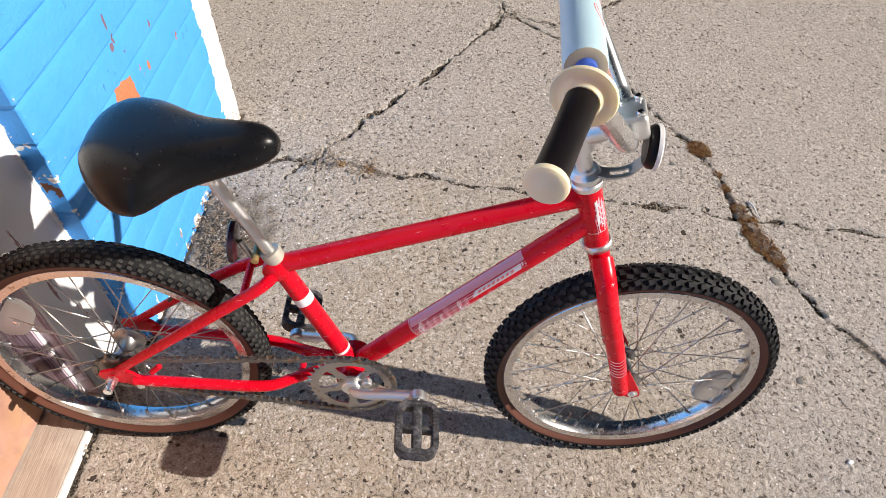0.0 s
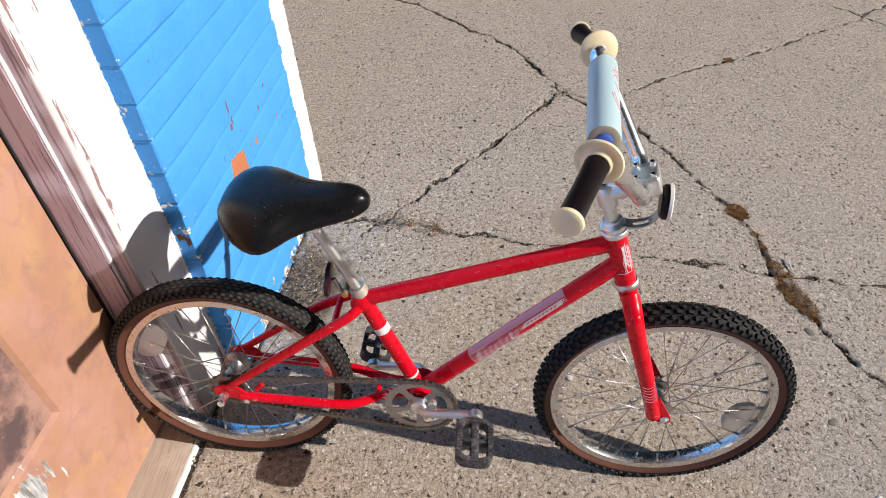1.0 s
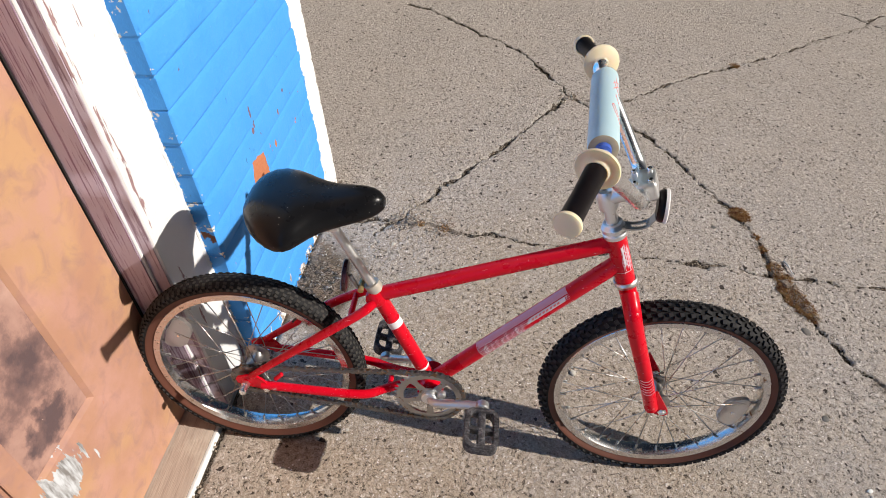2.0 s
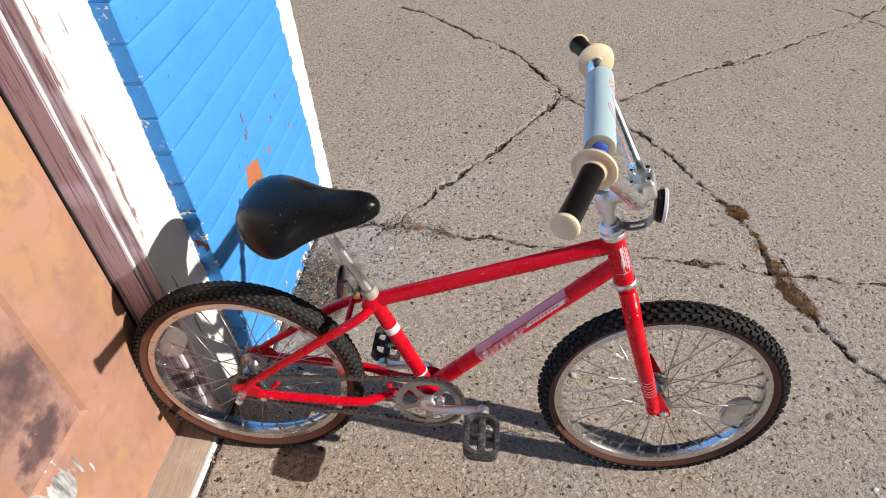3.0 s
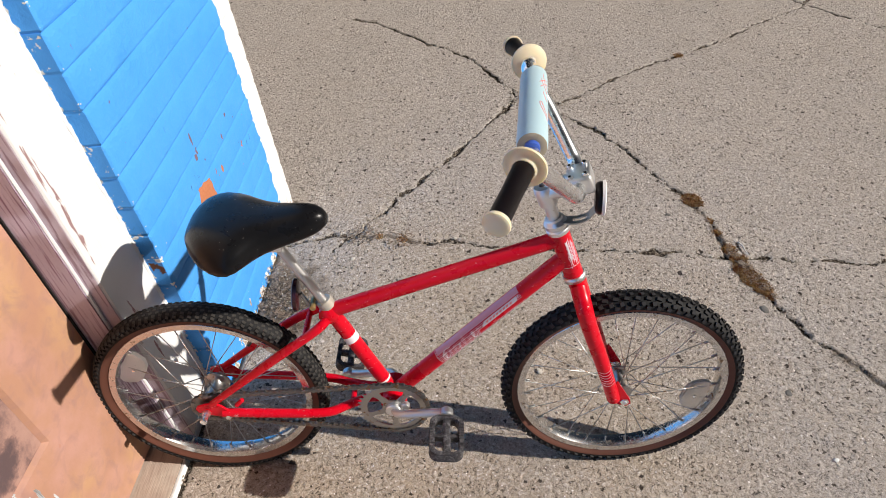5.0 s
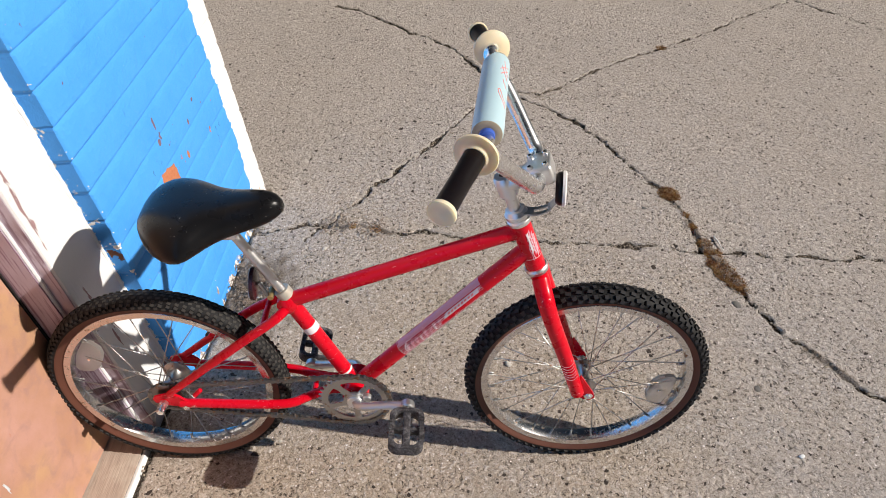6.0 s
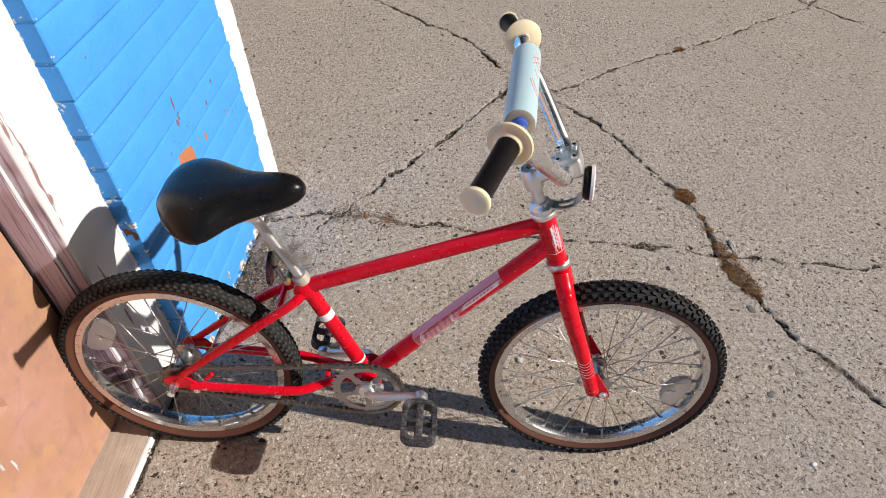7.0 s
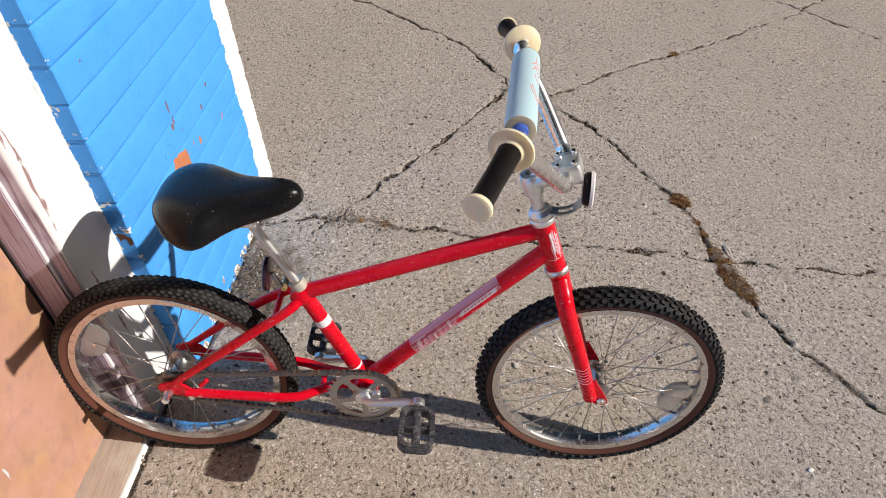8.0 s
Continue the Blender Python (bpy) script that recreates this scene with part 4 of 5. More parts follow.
    hd = part("head_decal", tube([on_axis(0.032), on_axis(0.033)], 0.0186, 28, False), DECALWHITE, frame_part, "worn white head tube decal")
    for k in range(2):
        a0 = 8 + 13 * k
        scribble(hd, HEAD_B, AXIS, 0.0187, [(0.030 + 0.004 * k, a0), (0.044, a0 + rng.uniform(-6, 10)), (0.058, a0 + rng.uniform(-4, 14)), (0.070, a0 + rng.uniform(-8, 8)), (0.092 - 0.005 * (k % 3), a0 + rng.uniform(0, 12))], DECALWHITE if k % 2 else DECALPINK, 0.0006, "decal_line")
    for lo, hi, d0, d1 in ((14, 26, 0.046, 0.090), (30, 38, 0.040, 0.094), (42, 54, 0.034, 0.088), (58, 64, 0.036, 0.080)):
        strip("decal_band", d0, d1, lo, hi, DECALPINK if lo > 28 else DECALWHITE, 0.0003, hd, HEAD_B, AXIS, 0.0185, 0.004)
    for k in range(4):
        d = 0.046 + 0.010 * k
        scribble(hd, HEAD_B, AXIS, 0.0187, [(d, 10), (d + 0.006, 26), (d - 0.001, 42), (d + 0.007, 60)], DECALWHITE, 0.0006, "decal_line")


def leg_decals(fork, p0, p1):
    """Worn curved lines of a decal on the outer side of a fork leg."""
    rng = random.Random(5)
    way = (p1 - p0).normalized()
    out = Vector((0, -1, 0))
    fwd = way.cross(out).normalized()
    if fwd.x < 0:
        fwd = -fwd
    for k in range(6):
        pts = []
        for j in range(9):
            a = radians(-48 + 12 * j + rng.uniform(-3, 3))
            c = p0.lerp(p1, 0.02 + 0.075 * k + 0.035 * math.sin(j / 8 * math.pi))
            pts.append(c + 0.0162 * (math.cos(a) * out + math.sin(a) * fwd))
        part("decal_line", tube(pts, 0.0006, 5), DECALPINK, fork)


def build_fork():
    bm = bmesh.new()
    add_tube(bm, [on_axis(-0.045), on_axis(0.0)], 0.0165, 24)
    fork = part("fork", bm, RED, bike, "red steel fork with chipped paint", WHEEL_STEER)
    for y in (-1, 1):
        pts = spline([(0.7635, y * 0.020, 0.548), (0.771, y * 0.046, 0.524), (0.786, y * 0.055, 0.476), (0.825, y * 0.056, 0.365), (0.857, y * 0.054, 0.266)], 7)
        n = len(pts)
        part("leg", tube(pts, [0.0165 - 0.004 * max(0, k / n - 0.25) for k in range(n)], 22), RED, fork)
        bm = bmesh.new()
        outline = [(0.848, 0.300), (0.860, 0.318), (0.891, 0.264), (0.894, 0.252), (0.885, 0.245), (0.868, 0.249), (0.852, 0.266)]
        n = len(outline)
        for yy in (y * 0.0505, y * 0.0555):
            bm.faces.new([bm.verts.new((x, yy, z)) for x, z in outline])
        bm.verts.ensure_lookup_table()
        for k in range(n):
            bm.faces.new((bm.verts[k], bm.verts[(k + 1) % n], bm.verts[n + (k + 1) % n], bm.verts[n + k]))
        part("dropout", bm, RED, fork, smooth=False)
        if y < 0:
            p0, p1 = Vector((0.824, y * 0.056, 0.370)), Vector((0.857, y * 0.054, 0.266))
            leg_decals(fork, p0, p1)
    bm = bmesh.new()
    add_lathe(bm, [(0.016, -0.010), (0.0215, -0.008), (0.0225, -0.003), (0.0225, 0.001), (0.0205, 0.004), (0.016, 0.005)], 28, axis_to(on_axis(0), on_axis(1)))
    part("lower_headset", bm, DULLCHROME, bike, "chrome headset cup", WHEEL_STEER)
    bm = bmesh.new()
    top = (HEAD_T - HEAD_B).length
    add_lathe(bm, [(0.015, -0.001), (0.021, 0.0), (0.0215, 0.007), (0.0185, 0.010), (0.0185, 0.012), (0.0215, 0.014), (0.0215, 0.021), (0.0195, 0.023), (0.0175, 0.029), (0.016, 0.030)], 28, axis_to(on_axis(top), on_axis(top + 1)))
    part("upper_headset", bm, DULLCHROME, bike, "chrome headset nut and washers", WHEEL_STEER)


CLAMP = Vector((0.742, 0, 0.776))


def build_bars():
    top = (HEAD_T - HEAD_B).length
    bm = bmesh.new()
    add_rod(bm, on_axis(top + 0.02), on_axis(top + 0.075), 0.0111, 24)
    knee = on_axis(top + 0.085)
    add_lathe(bm, [(0.012, -0.024), (0.017, -0.022), (0.018, 0.0), (0.018, 0.012), (0.0155, 0.0165), (0.0, 0.0168)], 28, axis_to(knee, on_axis(top + 1)))
    add_tube(bm, [knee + Vector((0.0, 0, 0.001)), knee.lerp(CLAMP, 0.6), CLAMP], [0.0165, 0.0175, 0.019], 24)
    stem = part("stem", bm, DULLCHROME, bike, "polished alloy handlebar stem", STEER)
    part("clamp", box((-0.021, -0.026, -0.018), (0.021, 0.026, 0.019), 0.007, Matrix.Translation(CLAMP + Vector((0.006, 0, 0.002))) @ pose(0, 0, 0, 0, -22, 0), 3), DULLCHROME, stem)
    clamp_pose = Matrix.Translation(CLAMP + Vector((0.006, 0, 0.002))) @ pose(0, 0, 0, 0, -22, 0)
    for dx in (-0.013, 0.013):
        for dy in (-0.017, 0.017):
            a = clamp_pose @ Vector((dx, dy, 0.017))
            bolt = part("bolt", rod(a, clamp_pose @ Vector((dx, dy, 0.023)), 0.0050, 14, 0.001), CHROME, stem)
            part("socket", rod(clamp_pose @ Vector((dx, dy, 0.0222)), clamp_pose @ Vector((dx, dy, 0.0234)), 0.0030, 6), GRIP, bolt, "dark bolt socket")
    kb = knee + AXIS * 0.0166
    part("expander_bolt", rod(kb, kb + AXIS * 0.004, 0.006, 6, 0.0008), BLACKPLASTIC, stem)
    half = [(0.742, 0.0, 0.776), (0.742, 0.030, 0.776), (0.739, 0.052, 0.781), (0.728, 0.068, 0.797), (0.690, 0.118, 0.858), (0.660, 0.152, 0.903), (0.650, 0.170, 0.9165), (0.652, 0.19, 0.919), (0.640, 0.23, 0.917), (0.621, 0.303, 0.911)]
    
    def far_side(x, y, z):
        """The far half of the bar is bent a little down and in."""
        k = min(1.0, max(0.0, (z - 0.79) / 0.11))
        return Vector((x, y * (1 - 0.05 * k), z - 0.014 * k - 0.1 * max(0.0, y - 0.19)))

    pts = spline([(x, -y, z) for x, y, z in half[:0:-1]] + [far_side(*c) for c in half], 6)
    bar_pose = STEER @ Matrix.Translation(CLAMP) @ pose(0, 0, 0, -0.6, 0, 0) @ Matrix.Translation(-CLAMP)
    bars = part("handlebar", tube(pts, 0.0130, 22), CHROME, bike, "chrome high-rise handlebar", bar_pose)
    cross = [(0.664, -0.146, 0.896), far_side(0.664, 0.146, 0.896)]
    part("crossbar", rod(*cross, 0.0095, 18), CHROME, bars)
    # padded cover with open foam ends
    a, b = Vector((0.662, -0.098, 0.898)), far_side(0.662, 0.162, 0.901)
    length = (b - a).length
    pad = part("crossbar_pad", lathe([(0.0215, 0.0), (0.0232, 0.004), (0.0238, 0.02), (0.0236, length / 2), (0.0238, length - 0.02), (0.0232, length - 0.004), (0.0215, length)], 36, axis_to(a, b)), PAD, bars, "pale blue vinyl crossbar pad with red script")
    for p, d in ((a, -1), (b, 1)):
        part("pad_foam", lathe([(0.0105, 0), (0.0105, 0.0016), (0.0185, 0.0022), (0.0222, 0.001), (0.0222, 0)], 32, axis_to(p, p + (b - a) * d)), FOAM, pad, "yellowed foam at the pad end")
    part("pad_sleeve", lathe([(0.0100, 0), (0.0118, 0.001), (0.0118, 0.010), (0.0100, 0.011)], 24, axis_to(a, a + Vector((0, -1, 0)))), WIRE, pad, "blue sleeve on the crossbar")

    def stroke(points, w=0.0009):
        """A red pen line on the pad: points of length along it and angle round it."""
        pts = []
        for d, ang in [(q.x, q.y) for q in spline([(d, ang, 0) for d, ang in points], 5)]:
            t = radians(ang)
            pts.append(a.lerp(b, d / length) + Vector((0.0232 * math.sin(t), 0, 0.0232 * math.cos(t))))
        part("script_stroke", tube(pts, w, 6), DECALRED, pad)
    stroke([(0.078, 66), (0.092, 46), (0.110, 32), (0.108, 24), (0.094, 30), (0.078, 48), (0.066, 68)])
    stroke([(0.130, 62), (0.140, 48), (0.152, 40)])
    stroke([(0.160, 64), (0.178, 44), (0.200, 30)])
    stroke([(0.168, 28), (0.182, 44), (0.196, 66)])
    stroke([(0.178, 66), (0.196, 48), (0.222, 40)])
    stroke([(0.186, 24), (0.200, 44), (0.208, 64)])
    for y in (-1, 1):
        s0, s1 = Vector((0.653, y * 0.184, 0.9188)), Vector((0.6215, y * 0.301, 0.9112))
        if y > 0:
            s0, s1 = far_side(*s0), far_side(*s1)
        d = (s1 - s0).length
        bm = lathe([(0.0128, 0.002), (0.0165, 0.004), (0.0160, 0.012), (0.0150, d * 0.5), (0.0152, d - 0.006), (0.0168, d)], 28, axis_to(s0, s1))
        grip = part("grip", bm, GRIP, bars, "black ribbed rubber grip")
        part("flange", lathe([(0.0130, -0.006), (0.0165, -0.0055), (0.0275, -0.0025), (0.0315, 0.0), (0.0322, 0.0025), (0.0312, 0.0045), (0.025, 0.0035), (0.0195, 0.006), (0.0170, 0.0105), (0.0150, 0.011)], 40, axis_to(s0, s1)), CREAM, grip, "yellowed cream rubber flange")
        part("end_cap", lathe([(0.012, d - 0.001), (0.0182, d), (0.0192, d + 0.003), (0.0188, d + 0.0062), (0.016, d + 0.008), (0.0, d + 0.0086)], 32, axis_to(s0, s1)), CREAM, grip, "cream grip end")
    # front reflector on its bracket
    bm = bmesh.new()
    path = [(0.713, -0.0, 0.692), (0.742, -0.004, 0.692), (0.765, -0.006, 0.703), (0.778, -0.006, 0.722)]
    pts = spline(path, 6)
    edges = (-0.011, -0.0042, 0.0042, 0.011)
    low = [[bm.verts.new((p.x, p.y + y, p.z)) for y in edges] for p in pts]
    high = [[bm.verts.new((p.x, p.y + y, p.z + 0.003)) for y in edges] for p in pts]
    n = len(pts)
    slot_rows = range(n // 3, n * 2 // 3)
    for i in range(n - 1):
        for k in range(3):
            if k == 1 and i in slot_rows:
                continue
            for lay in (low, high):
                bm.faces.new((lay[i][k], lay[i][k + 1], lay[i + 1][k + 1], lay[i + 1][k]))
        for k in (0, 3) + ((1, 2) if i in slot_rows else ()):
            bm.faces.new((low[i][k], high[i][k], high[i + 1][k], low[i + 1][k]))
    for i in (0, n - 1, slot_rows[0], slot_rows[-1] + 1):
        for k in ((0, 1, 2) if i in (0, n - 1) else (1,)):
            bm.faces.new((low[i][k], low[i][k + 1], high[i][k + 1], high[i][k]))
    part("reflector_bracket", bm, BRACKET, bike, "grey slotted steel bracket", STEER, smooth=False)
    c, f = Vector((0.780, -0.006, 0.746)), Vector((1, -0.04, 0.05)).normalized()
    refl = part("front_reflector", lathe([(0.0, -0.006), (0.023, -0.0055), (0.0270, -0.002), (0.0285, 0.002), (0.0285, 0.0065), (0.027, 0.0072)], 32, axis_to(c, c + f)), GRIP, bike, "round front reflector in a black housing", STEER)
    part("lens", lathe([(0.0285, 0.0058), (0.0300, 0.0062), (0.0303, 0.0105), (0.027, 0.0125), (0.0, 0.0130)], 32, axis_to(c, c + f)), LENSPLASTIC, refl, "clouded white lens")


def wheel(name, centre, m, label, flange_half, refl_angle, hub_r, worn):
    """A wheel round y: rim with tyre, hub, spokes and a spoke reflector."""
    base = m @ Matrix.Translation(centre)
    lip = 0.2150 if worn else 0.2208
    inner = lip - 0.0130
    rim = part(name, lathe([(inner - 0.002, -0.010), (inner, -0.0158), (lip, -0.0172), (lip + 0.0013, -0.0160), (lip + 0.0005, -0.0145), (lip - 0.0055, -0.0125), (lip - 0.0085, 0.0), (lip - 0.0055, 0.0125), (lip + 0.0005, 0.0145), (lip + 0.0013, 0.0160), (lip, 0.0172), (inner, 0.0158), (inner - 0.002, 0.010), (inner - 0.0035, 0.0)], 96, None, True), RIMCHROME, bike, label, base)
    # casing: tan side walls up to the tread
    prof, slot, mid_r = [], [], 0.2335 if worn else 0.2360
    for k in range(19):
        a = radians(-128 + 256 * k / 18)
        prof.append((mid_r + 0.0166 * math.cos(a) * (1.02 if abs(a) < 1 else 1), 0.0235 * math.sin(a)))
    prof = [(lip - 0.002, -0.0142)] + prof + [(lip - 0.002, 0.0142)]
    edge = 3
    slot = [1 if (k < edge or k > 19 - edge) else 0 for k in range(20)] + [1]
    bm = lathe(prof, 120, None, True, slot)
    # tread: rows of knobs across the casing (angle, length, width, height)
    if worn:
        n = 104
        rows = [(a, 0.0090, 0.0058, 0.0016) for a in (-38, -19, 0, 19, 38)] + [(a, 0.0085, 0.0066, 0.0030) for a in (-76, -57, 57, 76)]
    else:
        n = 76
        rows = [(-74, 0.0100, 0.0080, 0.0034), (-50, 0.0090, 0.0095, 0.0040), (-24, 0.0110, 0.0078, 0.0042), (0, 0.0080, 0.0090, 0.0042), (24, 0.0110, 0.0078, 0.0042), (50, 0.0090, 0.0095, 0.0040), (74, 0.0100, 0.0080, 0.0034)]
    for k in range(n):
        ang = 2 * math.pi * k / n
        for j, (cross, ln, wd, hh) in enumerate(rows):
            t = radians(cross)
            off = ang + (math.pi / n if j % 2 else 0)
            r, y = mid_r - 0.0002 + 0.0164 * math.cos(t), 0.0232 * math.sin(t)
            mm = Matrix.Rotation(-off, 4, "Y") @ Matrix.Translation((r, y, 0)) @ Matrix.Rotation(t, 4, "Z") @ Matrix.Rotation(radians(14 if j % 2 else -14), 4, "X")
            vs = [bm.verts.new(mm @ Vector(c)) for c in ((-0.0016, -wd / 2, -ln / 2), (-0.0016, wd / 2, -ln / 2), (-0.0016, wd / 2, ln / 2), (-0.0016, -wd / 2, ln / 2),
                  (hh, -wd * 0.42, -ln * 0.42), (hh, wd * 0.42, -ln * 0.42), (hh, wd * 0.42, ln * 0.42), (hh, -wd * 0.42, ln * 0.42))]
            for f, q in enumerate(((4, 5, 6, 7), (0, 1, 5, 4), (1, 2, 6, 5), (2, 3, 7, 6), (3, 0, 4, 7))):
                bm.faces.new([vs[i] for i in q]).material_index = 2 if f == 0 and abs(cross) < 80 else 0
    part("tyre", bm, [TYRE, GUM, WORNTREAD if worn else TREAD], rim, "knobbly black tyre with brown gum side walls", sharp=35)
    h = flange_half
    hub = part("hub", lathe([(0.006, -h - 0.006), (hub_r, -h - 0.004), (hub_r + 0.006, -h - 0.002), (hub_r + 0.006, -h + 0.002), (hub_r, -h + 0.004), (hub_r * 0.72, -h + 0.012), (hub_r * 0.72, h - 0.012), (hub_r, h - 0.004), (hub_r + 0.006, h - 0.002), (hub_r + 0.006, h + 0.002), (hub_r, h + 0.004), (0.006, h + 0.006)], 32), RINGSTEEL, rim)
    meshes = {}
    count = 28
    for k in range(count):
        side, lean = (1 if k % 2 else -1), (1 if (k // 2) % 2 else -1)
        key = (side, lean)
        if key not in meshes:
            a = radians(62 * lean)
            meshes[key] = mesh_of("spoke", tube([((hub_r + 0.003) * math.cos(a), side * (h + 0.001), (hub_r + 0.003) * math.sin(a)), (inner, side * 0.003, 0)], 0.00110, 6), SPOKEMAT)
        spoke = part("spoke", meshes[key], SPOKEMAT, rim, m=Matrix.Rotation(2 * math.pi * k / count + 0.04, 4, "Y"))
        if "nipple" not in meshes:
            meshes["nipple"] = mesh_of("nipple", rod((inner - 0.014, 0, 0), (inner - 0.001, 0, 0), 0.0022, 6), BRACKET)
        part("nipple", meshes["nipple"], BRACKET, rim, m=Matrix.Rotation(2 * math.pi * k / count + 0.04, 4, "Y"))
    # wheel reflector
    bm = bmesh.new()
    outline = [(0.147, -0.020), (0.146, 0.0), (0.147, 0.020), (0.156, 0.036), (0.172, 0.045), (0.184, 0.046), (0.192, 0.040), (0.197, 0.0), (0.192, -0.040), (0.184, -0.046), (0.172, -0.045), (0.156, -0.036)]
    mids = (0.172, 0.0)
    rings = []
    for yy, k in ((-0.0065, 0.86), (-0.0045, 1.0), (0.0045, 1.0), (0.0065, 0.86)):
        rings.append([bm.verts.new((mids[0] + (x - mids[0]) * k, yy, z * k)) for x, z in outline])
    for r0, r1 in zip(rings, rings[1:]):
        for k in range(12):
            bm.faces.new((r0[k], r0[(k + 1) % 12], r1[(k + 1) % 12], r1[k]))
    bm.faces.new(rings[0])
    bm.faces.new(rings[-1])
    part("spoke_reflector", bm, CLEARPLASTIC, rim, "clouded plastic spoke reflector", Matrix.Rotation(radians(refl_angle), 4, "Y"))
    part("reflector_bolt", rod((0.170, -0.0062, 0), (0.170, -0.009, 0), 0.0036, 10, 0.0006), CHROME, rim, m=Matrix.Rotation(radians(refl_angle), 4, "Y"))
    part("valve", rod((0.195, 0, 0), (0.172, 0, 0), 0.0028, 10), BLACKPLASTIC, rim, m=Matrix.Rotation(radians(refl_angle + 100), 4, "Y"))
    return rim


def build_wheels():
    rear = wheel("rear_wheel", REAR, Matrix(), "chrome rear wheel with a coaster hub", 0.027, 207, 0.022, True)
    front = wheel("front_wheel", FRONT, WHEEL_STEER, "chrome front wheel", 0.027, 14, 0.014, False)
    for rim, half, name in ((rear, 0.070, "axle"), (front, 0.060, "axle")):
        bm = bmesh.new()
        add_rod(bm, (0, -half, 0), (0, half, 0), 0.0046, 12, 0.001)
        part(name, bm, DULLCHROME, rim)
        for y in (-1, 1):
            bm = bmesh.new()
            hex_nut(bm, (0, y * (half - 0.012), 0), (0, y * (half - 0.003), 0), 0.0098)
            part("axle_nut", bm, CHROME, rim)
    bm = bmesh.new()
    add_rod(bm, (0, -0.064, 0), (0, -0.086, 0), 0.0078, 18, 0.0015)
    part("axle_cap", bm, CHROME, rear, "chrome axle sleeve")
    part("stay_bolt", rod((0.044, -0.056, -0.013), (0.044, -0.064, -0.013), 0.0068, 12, 0.0012), CHROME, rear)
    return rear, front


CHAIN_Y = -0.043
R_RING, R_COG = 0.0735, 0.0335


